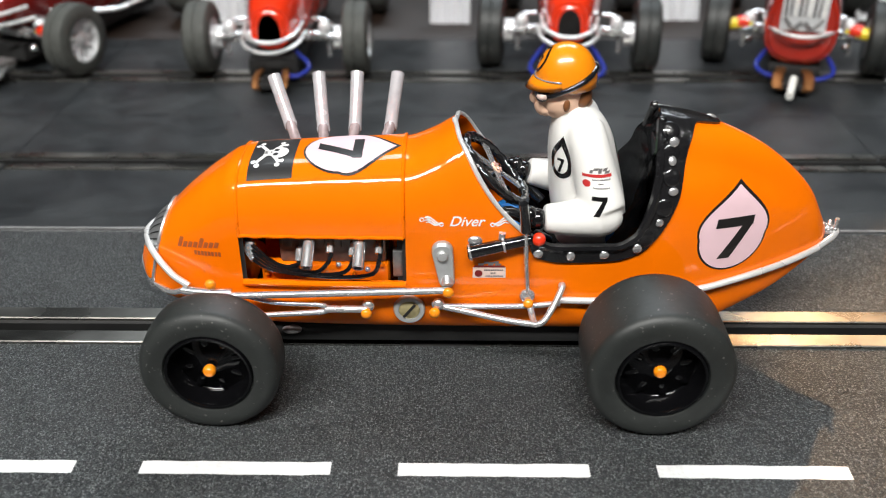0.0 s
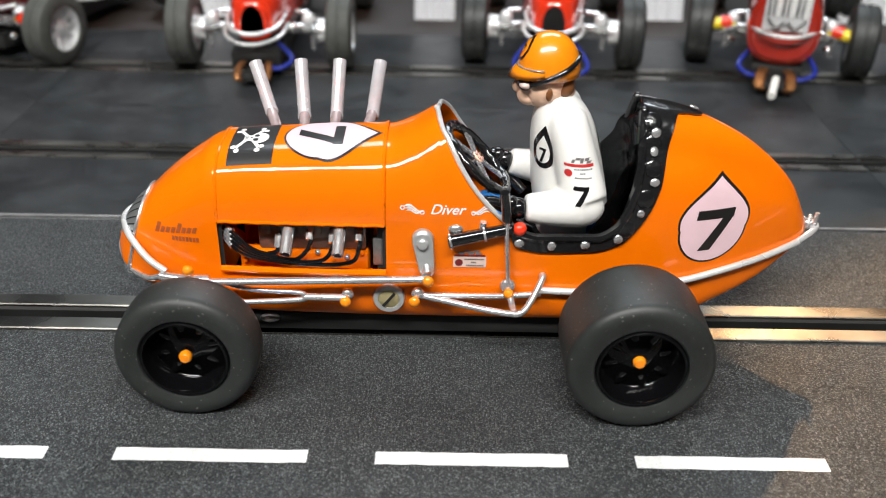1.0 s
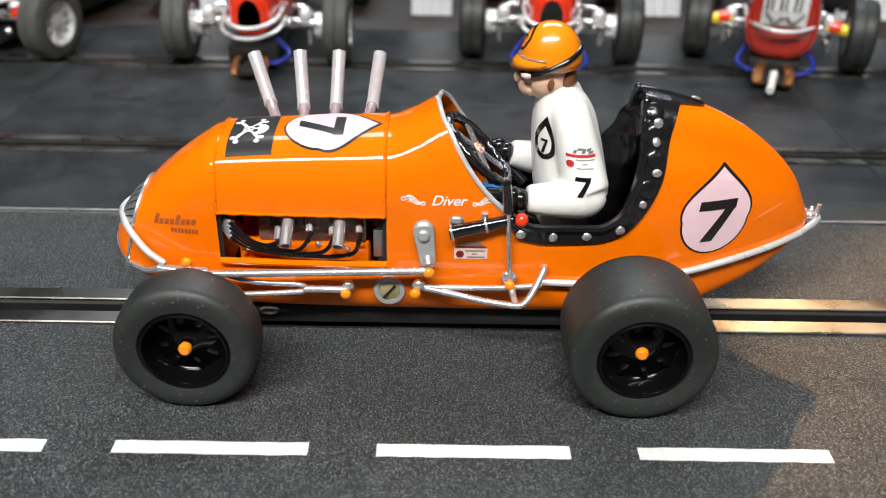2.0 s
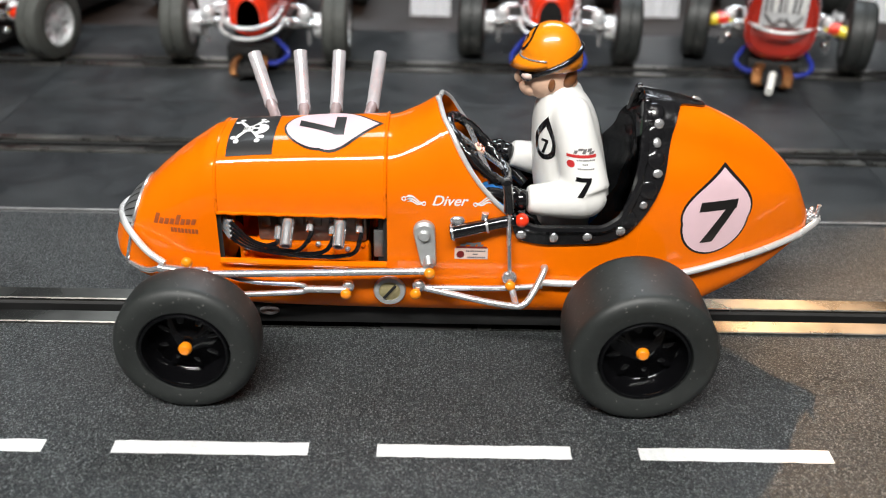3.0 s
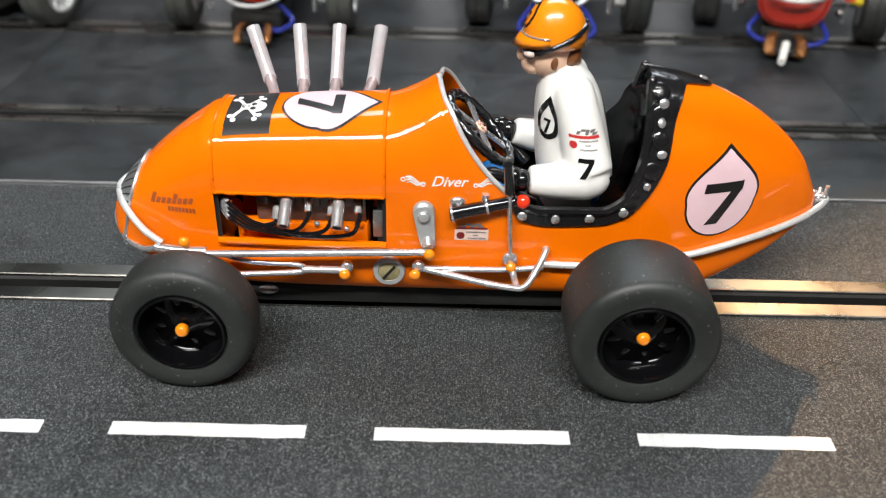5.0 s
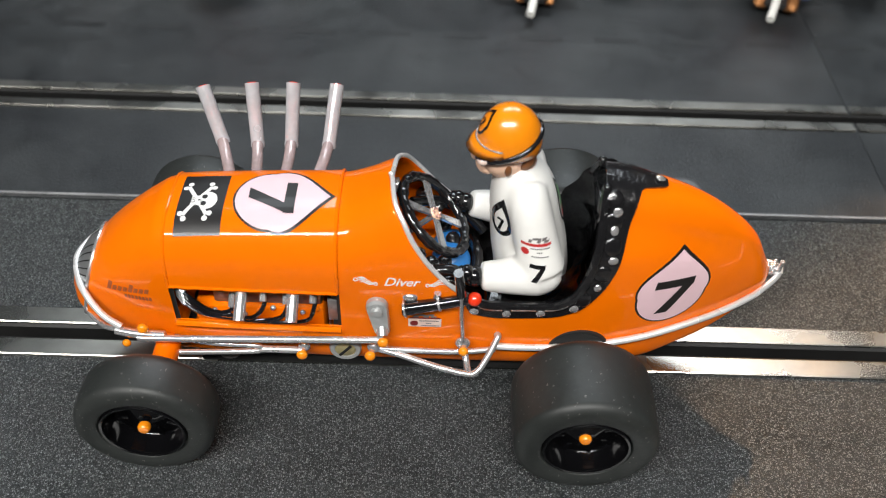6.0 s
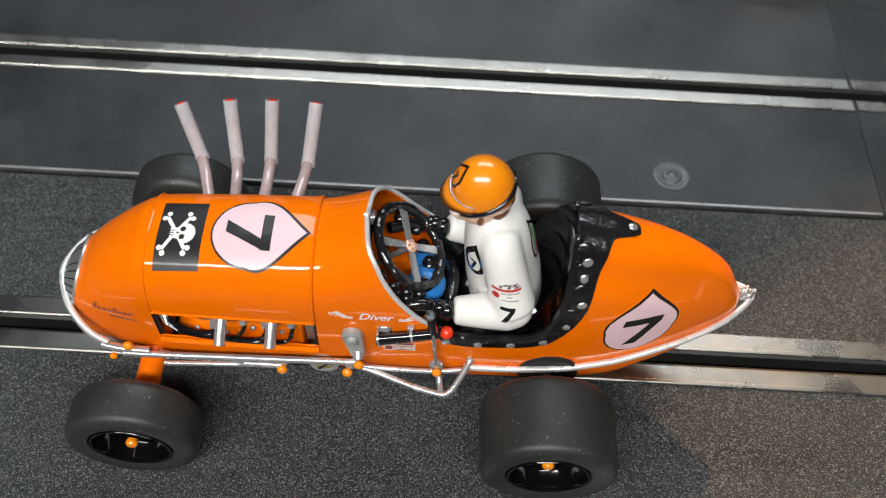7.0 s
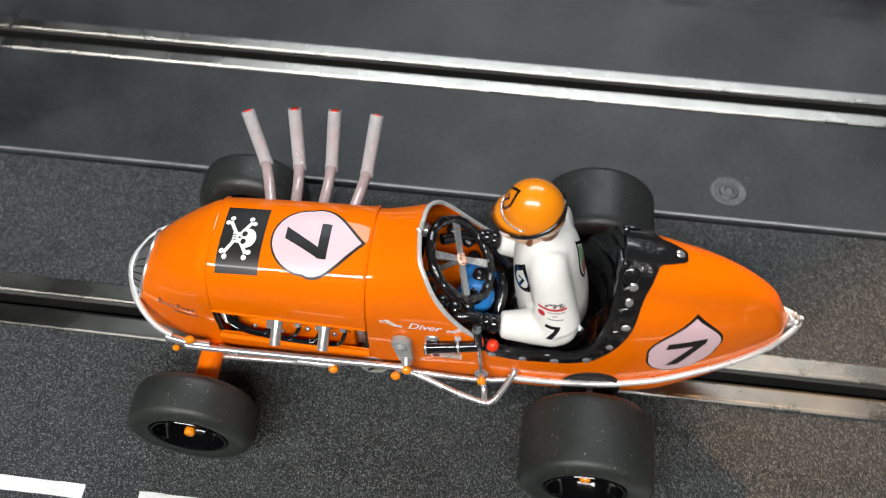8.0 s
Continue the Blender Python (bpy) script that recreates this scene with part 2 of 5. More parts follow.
def loft(bm, rows, closed=False, mat=0):
    vs = [[bm.verts.new(p) for p in row] for row in rows]
    for a, b in zip(vs, vs[1:]):
        n = len(a)
        for i in range(n if closed else n - 1):
            f = bm.faces.new((a[i], a[(i + 1) % n], b[(i + 1) % n], b[i]))
            f.material_index = mat
    return vs


def box(bm, lo, hi, bevel=0.0, mat=0):
    r = bmesh.ops.create_cube(bm, size=1)
    c = [(a + b) / 2 for a, b in zip(lo, hi)]
    for v in r["verts"]:
        v.co = Vector([c[i] + v.co[i] * (hi[i] - lo[i]) for i in range(3)])
    fs = {f for v in r["verts"] for f in v.link_faces}
    for f in fs:
        f.material_index = mat
    if bevel:
        es = list({e for v in r["verts"] for e in v.link_edges})
        out = bmesh.ops.bevel(bm, geom=es, offset=bevel, segments=2, affect="EDGES", profile=0.5)
        for f in out["faces"]:
            f.material_index = mat


def curve_points(pts, steps=6):
    """A smooth line through the points."""
    p = [Vector(q) for q in pts]
    if len(p) < 3:
        return p
    p = [2 * p[0] - p[1]] + p + [2 * p[-1] - p[-2]]
    out = []
    for i in range(1, len(p) - 2):
        for k in range(steps):
            t = k / steps
            a, b, c, d = p[i - 1], p[i], p[i + 1], p[i + 2]
            out.append(0.5 * (2 * b + (c - a) * t + (2 * a - 5 * b + 4 * c - d) * t * t + (3 * b - a - 3 * c + d) * t ** 3))
    return out + [p[-2]]


def tube(bm, pts, r, seg=10, steps=6, hollow=0.0, mat=0, flat=1.0):
    """A round rod along a smooth line; r is one radius or one for each end; hollow gives an open end with a bore."""
    p = curve_points(pts, steps)
    r0, r1 = r if isinstance(r, (tuple, list)) else (r, r)
    rows, up = [], Vector((0.01, 0.02, 1))
    for i, q in enumerate(p):
        t = (p[min(i + 1, len(p) - 1)] - p[max(i - 1, 0)]).normalized()
        a = t.cross(up)
        if a.length < 0.1:
            a = t.cross(Vector((1, 0, 0)))
        a.normalize()
        b = a.cross(t)
        rad = r0 + (r1 - r0) * i / max(1, len(p) - 1)
        rows.append([q + a * rad * math.cos(2 * math.pi * k / seg) + b * rad * flat * math.sin(2 * math.pi * k / seg) for k in range(seg)])
    if hollow:
        t = (p[-1] - p[-2]).normalized()
        c = p[-1]
        rows.append([c + (q - c) * hollow for q in rows[-1]])
        rows.append([q - t * r1 * 2.5 for q in rows[-1]])
    vs = loft(bm, rows, True, mat)
    for end in (vs[0], vs[-1]):
        f = bm.faces.new(end)
        f.material_index = mat


def lathe(bm, profile, centre, axis="y", seg=48, mat=0, caps=True):
    """profile: (radius, along) pairs, turned round an axis through centre."""
    c = Vector(centre)
    ax = {"x": (Vector((1, 0, 0)), Vector((0, 1, 0)), Vector((0, 0, 1))), "y": (Vector((0, 1, 0)), Vector((1, 0, 0)), Vector((0, 0, 1))), "z": (Vector((0, 0, 1)), Vector((1, 0, 0)), Vector((0, 1, 0)))}[axis]
    rows = []
    for r, a in profile:
        rows.append([c + ax[0] * a + (ax[1] * math.cos(2 * math.pi * k / seg) + ax[2] * math.sin(2 * math.pi * k / seg)) * r for k in range(seg)])
    vs = loft(bm, rows, True, mat)
    for end in (vs[0], vs[-1]) if caps else ():
        f = bm.faces.new(end)
        f.material_index = mat


def blob(bm, centre, radii, turn=None, u=20, v=12, mat=0):
    r = bmesh.ops.create_uvsphere(bm, u_segments=u, v_segments=v, radius=1.0)
    m = (turn if turn is not None else Matrix.Identity(3))
    for w in r["verts"]:
        w.co = Vector(centre) + m @ Vector((w.co.x * radii[0], w.co.y * radii[1], w.co.z * radii[2]))
    for f in {f for w in r["verts"] for f in w.link_faces}:
        f.material_index = mat


def hermite(x, xs, ys):
    """Smooth reading of a table."""
    if x <= xs[0]:
        return ys[0]
    if x >= xs[-1]:
        return ys[-1]
    i = max(k for k in range(len(xs)) if xs[k] <= x)

    def slope(k):
        if k == 0 or k == len(xs) - 1:
            return (ys[min(k + 1, len(xs) - 1)] - ys[max(k - 1, 0)]) / (xs[min(k + 1, len(xs) - 1)] - xs[max(k - 1, 0)])
        a = (ys[k] - ys[k - 1]) / (xs[k] - xs[k - 1])
        b = (ys[k + 1] - ys[k]) / (xs[k + 1] - xs[k])
        return 0.0 if a * b <= 0 else 2 * a * b / (a + b)

    h = xs[i + 1] - xs[i]
    t = (x - xs[i]) / h
    return ((2 * t ** 3 - 3 * t * t + 1) * ys[i] + (t ** 3 - 2 * t * t + t) * h * slope(i) + (3 * t * t - 2 * t ** 3) * ys[i + 1] + (t ** 3 - t * t) * h * slope(i + 1))


# ---- the track ----
JOINTS = [-1.06, -0.758, -0.456, -0.155, 0.1465, 0.448, 0.75, 1.05]
RAIL_IN, RAIL_OUT, FAR_RAIL_OUT = 0.0024, 0.0078, 0.0068


def track_piece(x0, x1, y0, y1, slots, mat, dashes=None, dash_mat=None, dash_y=0.0, label="", rail_out=RAIL_OUT):
    """One plug-in track piece: slab with grooves, two steel rails beside each groove, painted dashes."""
    root = thing("track_piece", label, "slot car track", ((x0 + x1) / 2, (y0 + y1) / 2, 0), "track pieces")
    cx, cy = root.location.x, root.location.y
    g = 0.00025
    prof = [(y0 + g, -0.008), (y0 + g, -0.0012), (y0 + 0.0012, 0.0)]
    for s in slots:
        prof += [(s - RAIL_IN, 0.0), (s - 0.0016, -0.0004), (s - 0.0016, -0.0065), (s + 0.0016, -0.0065), (s + 0.0016, -0.0004), (s + RAIL_IN, 0.0)]
    prof += [(y1 - 0.0012, 0.0), (y1 - g, -0.0012), (y1 - g, -0.008)]
    bm = bmesh.new()
    rows = [[Vector((x - cx, y - cy, z)) for y, z in prof] for x in (x0 + 0.0001, x1 - 0.0001)]
    vs = loft(bm, rows, True)
    bm.faces.new(vs[0]), bm.faces.new(vs[1])
    for f in bm.faces:
        c = f.calc_center_median()
        if c.z < -0.0001 and any(abs(c.y + cy - s) < 0.0023 for s in slots):
            f.material_index = 1
    part("slab", bm, [mat, SLOT_BLACK], root, sharp=20)
    for s in slots:
        for side in (-1, 1):
            bm = bmesh.new()
            a, b = sorted((s + side * RAIL_IN, s + side * rail_out))
            lip = 0.0009
            pr = [(a, -0.0003), (a, 0.00058), (a + 0.0003, 0.0008), (a + lip, 0.0008), (a + lip + 0.0003, 0.0004), (b - 0.0002, 0.0004), (b, 0.0003), (b, -0.0003)]
            vs = loft(bm, [[Vector((x - cx, y - cy, z)) for y, z in pr] for x in (x0 + 0.0006, x1 - 0.0006)], True)
            bm.faces.new(vs[0]), bm.faces.new(vs[1])
            part("rail", bm, STEEL, root, "bare steel conductor rail", sharp=25)
    for d0, d1, w in dashes or ():
        bm = bmesh.new()
        n, rng = 14, random.Random(round(d0 * 1e5) + 7)
        lo, hi = [], []
        for i in range(n + 1):
            x = d0 + (d1 - d0) * i / n
            lo.append(Vector((x - cx, dash_y - w / 2 + rng.uniform(-1, 1) * 0.00012 - cy, 0.00012)))
            hi.append(Vector((x - cx, dash_y + w / 2 + rng.uniform(-1, 1) * 0.00012 - cy, 0.00012)))
        loft(bm, [lo, hi])
        part("painted_dash", bm, dash_mat, root, "")
    return root


def dashes_for(x0, x1, first, length, pitch, w):
    out, k = [], math.floor((x0 - first) / pitch) - 1
    while first + k * pitch < x1:
        a, b = first + k * pitch, first + k * pitch + length
        a, b = max(a, x0 + 0.0005), min(b, x1 - 0.0005)
        if b - a > 0.004:
            out.append((a, b, w))
        k += 1
    return out


for x0, x1 in zip(JOINTS, JOINTS[1:]):
    track_piece(x0, x1, -0.1515, 0.0503, (-0.101, 0.0), TRACK_NEAR, dashes_for(x0, x1, -0.0642, 0.0394, 0.0533, 0.0037), WHITE_PAINT, -0.0506,
                "dark gritty track piece with steel rails and white dashes")
    track_piece(x0, x1, 0.0507, 0.2385, (0.099, 0.1855), TRACK_FAR, dashes_for(x0, x1, 0.0105, 0.016, 0.0275, 0.003), DASH_DARK, 0.1415,
                "worn smooth grey track piece with blackened centre dashes", FAR_RAIL_OUT)

# the smooth track pieces' edge glint, painted pale, and the moulded boss on one
for x0, x1 in zip(JOINTS, JOINTS[1:]):
    bm = bmesh.new()
    loft(bm, [[Vector((x, 0.05112, -0.0001)), Vector((x, 0.05122, 0.00012)), Vector((x, 0.05180, 0.00014))] for x in (x0 + 0.0006, x1 - 0.0006)])
    tagged(part("track_edge_strip", bm, EDGE_GREY), "pale edge strip along the track seam, its glint painted in", "track edge", "edge strips", "structure")
bm = bmesh.new()
lathe(bm, [(0.0056, 0.0), (0.0055, 0.00025), (0.0048, 0.00040), (0.0040, 0.0002), (0.0030, 0.0002), (0.0026, 0.0006), (0.0016, 0.0007), (0.0012, 0.0002)], (0.0846, 0.0614, 0.0), "z", 28)
tagged(part("moulded_boss", bm, BOSS_GREY), "round worn moulded boss on the grey track", "track boss")

# ---- the orange racing car: its skin as sections along x ----
SX = [-0.0724, -0.0706, -0.0680, -0.0650, -0.0605, -0.0545, -0.0478, -0.0300, -0.0105, -0.0045, 0.0012, 0.0060, 0.0200, 0.0400, 0.0453, 0.0517, 0.0592, 0.0679, 0.0753, 0.0835, 0.0875, 0.0893]
SZB = [0.0215, 0.0185, 0.0165, 0.0148, 0.013, 0.0098, 0.0086, 0.0078, 0.0076, 0.0076, 0.0076, 0.0076, 0.0076, 0.0076, 0.0077, 0.008, 0.0090, 0.0124, 0.0160, 0.0216, 0.0244, 0.0256]
SZM = [0.0262, 0.0264, 0.0265, 0.0268, 0.0275, 0.0285, 0.0300, 0.0305, 0.0310, 0.0312, 0.0315, 0.0310, 0.0300, 0.0280, 0.0275, 0.0268, 0.0260, 0.0252, 0.0250, 0.0256, 0.0264, 0.0266]
SZT = [0.0295, 0.0332, 0.0356, 0.0388, 0.0423, 0.0457, 0.0483, 0.0495, 0.0506, 0.053, 0.0565, 0.0585, 0.0608, 0.06, 0.0592, 0.058, 0.0559, 0.0518, 0.0467, 0.0386, 0.0313, 0.028]
SW = [0.0042, 0.0070, 0.0090, 0.0106, 0.0120, 0.0132, 0.0139, 0.0143, 0.0146, 0.0147, 0.0148, 0.0148, 0.0148, 0.0144, 0.0141, 0.0134, 0.0122, 0.0104, 0.0087, 0.0060, 0.0038, 0.0010]
SN = [2.1, 2.1, 2.2, 2.4, 2.6, 2.85, 3.0, 3.05, 2.95, 2.8, 2.6, 2.5, 2.2, 2.05, 2.1, 2.2, 2.3, 2.4, 2.4, 2.35, 2.2, 2]


def section(x):
    return [hermite(x, SX, t) for t in (SZB, SZM, SZT, SW, SN)]


def skin(x, s, out=0.0, sec=None):
    """The body's surface on the near side: s from 0 (keel) over 0.4 (widest) to 1 (crown); out lifts it."""
    zb, zm, zt, w, n = sec or section(x)
    w, zb, zt = w + out, zb - out, zt + out
    if s < 0.4:
        a, m = s / 0.4 * math.pi / 2, 5.5
        y, z = w * math.sin(a) ** (2 / m), zm - (zm - zb) * math.cos(a) ** (2 / m)
    else:
        a = (s - 0.4) / 0.6 * math.pi / 2
        y, z = w * max(0.0, math.cos(a)) ** (2 / n), zm + (zt - zm) * math.sin(a) ** (2 / n)
        # the head fairing stands above fuller flanks
        fair = 0.12 * max(0.0, min(1.0, (x - 0.030) / 0.018, (0.086 - x) / 0.020))
        y *= 1 - fair * math.exp(-(((z - zm) / (zt - zm) - 0.77) / 0.11) ** 2)
    lean = 0.28 * min(1.0, max(0.0, (-0.050 - x) / 0.018))
    return Vector((x + lean * (z - 0.028), -y, z))


def s_at(x, z):
    """Where along the section the skin stands at height z."""
    sec, lo, hi = section(x), 0.0, 1.0
    if z >= sec[2]:
        return 1.0
    for _ in range(30):
        mid = (lo + hi) / 2
        if skin(x, mid, 0, sec).z < z:
            lo = mid
        else:
            hi = mid
    return lo


def span(a, b, step):
    n = max(1, math.ceil((b - a) / step - 1e-6))
    return [a + (b - a) * i / n for i in range(n + 1)]


def shell(xs, s0, s1, n=26, out=0.0, both=True, thick=0.0):
    """Part of the skin between two section lines, on both sides, closed along keel or crown where they meet; thick gives it an inner face."""
    bm = bmesh.new()
    for side in ((1, -1) if both else (1,)):
        rows = []
        for x in xs:
            a, b = s0(x), s1(x)
            sec = section(x)
            row = []
            for j in range(n + 1):
                p = skin(x, a + (b - a) * j / n, out, sec)
                row.append(Vector((p.x, p.y * side, p.z)))
            rows.append(row)
        if side < 0:
            rows = [r[::-1] for r in rows]
        loft(bm, rows)
    bmesh.ops.remove_doubles(bm, verts=bm.verts, dist=0.00003)
    if thick:
        bmesh.ops.recalc_face_normals(bm, faces=bm.faces)
        bmesh.ops.solidify(bm, geom=bm.faces[:], thickness=thick)
    return bm


car = thing("racing_car", "glossy orange vintage racing car model standing on the track", "model car")

RIM_X = [0.0004, 0.0010, 0.0031, 0.0056, 0.0088, 0.0121, 0.0153, 0.0185, 0.0230, 0.0360, 0.0405, 0.0430, 0.0443, 0.0450, 0.0454]
RIM_Z = [0.0590, 0.0562, 0.0530, 0.0485, 0.0436, 0.0396, 0.0365, 0.0338, 0.0322, 0.0322, 0.0345, 0.0395, 0.0455, 0.0520, 0.0600]


def rim_z(x):
    return hermite(x, RIM_X, RIM_Z)


def top_s(x):
    return s_at(x, rim_z(x)) if RIM_X[0] < x < RIM_X[-1] else 1.0


ENG0, ENG1, ENG_LOW, ENG_HIGH = -0.0474, -0.0106, 0.0228, 0.0345
nose = part("nose", shell(span(-0.0680, -0.04775, 0.0008), lambda x: 0.0, lambda x: 1.0), ORANGE, car)
hood = part("hood", shell(span(-0.0476, -0.0107, 0.0012), lambda x: s_at(x, ENG_HIGH), lambda x: 1.0, 26, 0.00035, True, 0.0008), ORANGE, car)
pan = part("lower_pan", shell(span(-0.0481, -0.0102, 0.0012), lambda x: 0.0, lambda x: s_at(x, ENG_LOW), 20, 0.0, True, 0.0008), ORANGE, car)
xs = sorted(set(span(-0.0104, 0.0002, 0.0006) + span(0.0002, 0.0180, 0.0004) + span(0.0180, 0.0400, 0.0008) + span(0.0400, 0.0462, 0.0003) + span(0.0462, 0.0893, 0.0008)))
tail = part("body_shell", shell(xs, lambda x: 0.0, top_s, 34, 0.0, True, 0.0005), ORANGE, car)
# black sheets added behind the hood seams to give the gaps their shade
part("seam_liner", shell(span(-0.0500, -0.0469, 0.0008), lambda x: 0.0, lambda x: 1.0, 20, -0.0006), BLACK_MATT, car)
part("seam_liner", shell(span(-0.0112, -0.0080, 0.0008), lambda x: 0.0, lambda x: 1.0, 20, -0.0006), BLACK_MATT, car)
# rolled edges of the hood
for x in (-0.0475, -0.0108):
    row = [skin(x, s, 0.00025) for s in span(s_at(x, ENG_HIGH), 1.0, 0.03)]
    bm = bmesh.new()
    tube(bm, row + [Vector((p.x, -p.y, p.z)) for p in row[-2::-1]], 0.00042, 8, 1)
    part("hood_edge", bm, ORANGE, hood)
for side in (1, -1):
    row = [skin(x, s_at(x, ENG_HIGH), 0.00025) for x in span(-0.0475, -0.0108, 0.002)]
    bm = bmesh.new()
    tube(bm, [Vector((p.x, p.y * side, p.z + 0.00010 * math.sin(p.x * 1900))) for p in row], 0.00045, 8, 2)
    part("hood_edge", bm, ORANGE, hood)
# grille: a rounded silver cap with dark slots, inside a bright rim
grille = part("grille", shell(span(-0.0724, -0.0681, 0.0004), lambda x: 0.42, lambda x: 1.0, 24, -0.0002), MESH_GREY, car, "silver-grey rounded grille")
chin = part("nose_chin", shell(span(-0.0724, -0.0681, 0.0004), lambda x: 0.0, lambda x: 0.42, 14, -0.0002), ORANGE, car, "orange chin under the grille")
for s0, s1, mat, owner in ((0.42, 1.0, MESH_GREY, grille), (0.0, 0.42, ORANGE, chin)):
    bm = bmesh.new()
    half = [skin(-0.0724, s, -0.0002) for s in span(s0, s1, 0.058)]
    rows = [half, [Vector((p.x, -p.y, p.z)) for p in half]]
    loft(bm, rows)
    bmesh.ops.remove_doubles(bm, verts=bm.verts, dist=0.00002)
    part("front_cap", bm, mat, owner)
for s in (0.48, 0.56, 0.64, 0.73, 0.82, 0.91):
    for side in (1, -1):
        bm = bmesh.new()
        rows = []
        for x in span(-0.0719, -0.0687, 0.0005):
            row = [skin(x, s + k * 0.008, 0.00005) for k in (-1, 0, 1)]
            rows.append([Vector((p.x, p.y * side, p.z)) for p in row])
        loft(bm, rows)
        part("grille_slot", bm, BLACK_MATT, grille, "dark grille slot")
ring = [skin(-0.0681, s, 0.0002) for s in span(0, 1, 0.06)]
ring = ring + [Vector((p.x, -p.y, p.z)) for p in ring[-2::-1]]
bm = bmesh.new()
tube(bm, ring, 0.00045, 8, 2)
part("grille_rim", bm, SILVER, grille, "silver-painted grille rim")
# ledge along the engine opening
for side in (-1, 1):
    bm = bmesh.new()
    tube(bm, [(-0.0476, side * 0.0143, 0.0226), (-0.030, side * 0.0147, 0.0224), (-0.0105, side * 0.0149, 0.0224)], 0.0008, 8, 4)
    part("pan_ledge", bm, ORANGE, car)

# cockpit: liner, silver lip round the scuttle, black padded trim with studs
inner = shell(span(0.0135, 0.0475, 0.0011), lambda x: 0.0, lambda x: max(0.05, top_s(x) - 0.01 - 0.20 * max(0.0, min(1.0, (0.017 - x) / 0.004))), 22, -0.0011)
part("cockpit_liner", inner, BLACK_MATT, car)
inner = shell(span(-0.004, 0.0155, 0.0011), lambda x: 0.0, lambda x: max(0.05, top_s(x) - 0.012), 22, -0.0009)
part("scuttle_inner_wall", inner, ORANGE, car, "orange inner wall under the scuttle")
lip = [skin(x, top_s(x), 0.0001) for x in span(0.0006, 0.0165, 0.0006)]
bm = bmesh.new()
tube(bm, [Vector((p.x, -p.y, p.z)) for p in lip[::-1]] + [Vector((0.0003, 0, 0.05665))] + lip, 0.00054, 8, 2)
part("scuttle_lip", bm, BRIGHT, car, "silver-painted scuttle lip")
LOW_X = [0.0165, 0.0183, 0.0253, 0.0355, 0.0416, 0.0460, 0.0493, 0.0502, 0.0512, 0.0530, 0.0560, 0.0592]
LOW_Z = [0.0345, 0.0300, 0.0287, 0.0290, 0.0309, 0.0358, 0.0432, 0.0490, 0.0532, 0.0570, 0.0566, 0.05588]
trim = shell(sorted(set(span(0.0166, 0.0400, 0.0008) + span(0.0400, 0.0520, 0.0003) + span(0.0520, 0.0590, 0.0008))),
             lambda x: min(s_at(x, hermite(x, LOW_X, LOW_Z)), top_s(x) - 0.004), top_s, 8, 0.0006, True, 0.0012)
trim = part("cockpit_trim", trim, BLACK_LEATHER, car, "black padded cockpit trim")
bm = bmesh.new()
for side in (1, -1):
    e = [skin(x, top_s(x), 0.0002) for x in span(0.0166, 0.0453, 0.0007)]
    tube(bm, [Vector((p.x, p.y * side, p.z)) for p in e], 0.0011, 8, 1)
    blob(bm, (e[-1].x, e[-1].y * side, e[-1].z), (0.0011, 0.0011, 0.0013), None, 12, 8)
part("trim_roll", bm, BLACK_LEATHER, car, "black rolled trim edge")
for x, z in [(0.0190, 0.0312), (0.0262, 0.0306), (0.0336, 0.0308), (0.0408, 0.0322), (0.0452, 0.0380), (0.0477, 0.0446), (0.0474, 0.0503), (0.0477, 0.0538), (0.0572, 0.0566)]:
    for side in (1, -1) if z < 0.050 or x > 0.05 else (1,):
        s = s_at(x, z)
        p, q, r = skin(x, s, 0.0011), skin(x + 0.0002, s, 0.0011), skin(x, s - 0.01, 0.0011)
        nrm = (q - p).cross(r - p).normalized()
        if nrm.y > 0:
            nrm = -nrm
        p, nrm = Vector((p.x, p.y * side, p.z)), Vector((nrm.x, nrm.y * side, nrm.z))
        bm = bmesh.new()
        blob(bm, p, (0.00100 + 0.00012 * math.sin(x * 9000), 0.00100 + 0.00014 * math.cos(z * 7000), 0.00030), nrm.to_track_quat("Z", "Y").to_matrix(), 10, 6)
        part("trim_stud", bm, SILVER, trim, "silver stud")
for x, z in ((0.0470, 0.0561), (0.0472, 0.0520), (0.0474, 0.0475), (0.0460, 0.0412), (0.0424, 0.0345)):
    for side in (1, -1):
        s = s_at(x, z)
        p, q, r = skin(x, s, 0.0006), skin(x + 0.0002, s, 0.0006), skin(x, s - 0.01, 0.0006)
        nrm = (q - p).cross(r - p).normalized()
        nrm = -nrm if nrm.y > 0 else nrm
        p, nrm = Vector((p.x, p.y * side, p.z)), Vector((nrm.x, nrm.y * side, nrm.z))
        bm = bmesh.new()
        blob(bm, p, (0.0020, 0.0022, 0.00050), nrm.to_track_quat("Z", "Y").to_matrix(), 16, 10)
        part("trim_puff", bm, BLACK_LEATHER, trim, "glossy puff of black padding")
# seat: a curved padded back and a cushion
bm = bmesh.new()
rows = []
for z in span(0.0200, 0.0572, 0.0012):
    row = []
    for k in range(17):
        y = -0.0126 + 0.0252 * k / 16
        up = min(1.0, max(0.0, (z - 0.032) / 0.024))
        row.append(Vector((0.0436 + 0.0022 * up - 0.0095 * (1 - up) * (abs(y) / 0.0126) ** 2.2 - 0.0004 * math.cos((z - 0.02) * 900 + y * 300), y * (1 - 0.38 * up ** 2), z)))
    rows.append(row)
loft(bm, rows)
bmesh.ops.solidify(bm, geom=bm.faces[:], thickness=0.001)
bmesh.ops.recalc_face_normals(bm, faces=bm.faces)
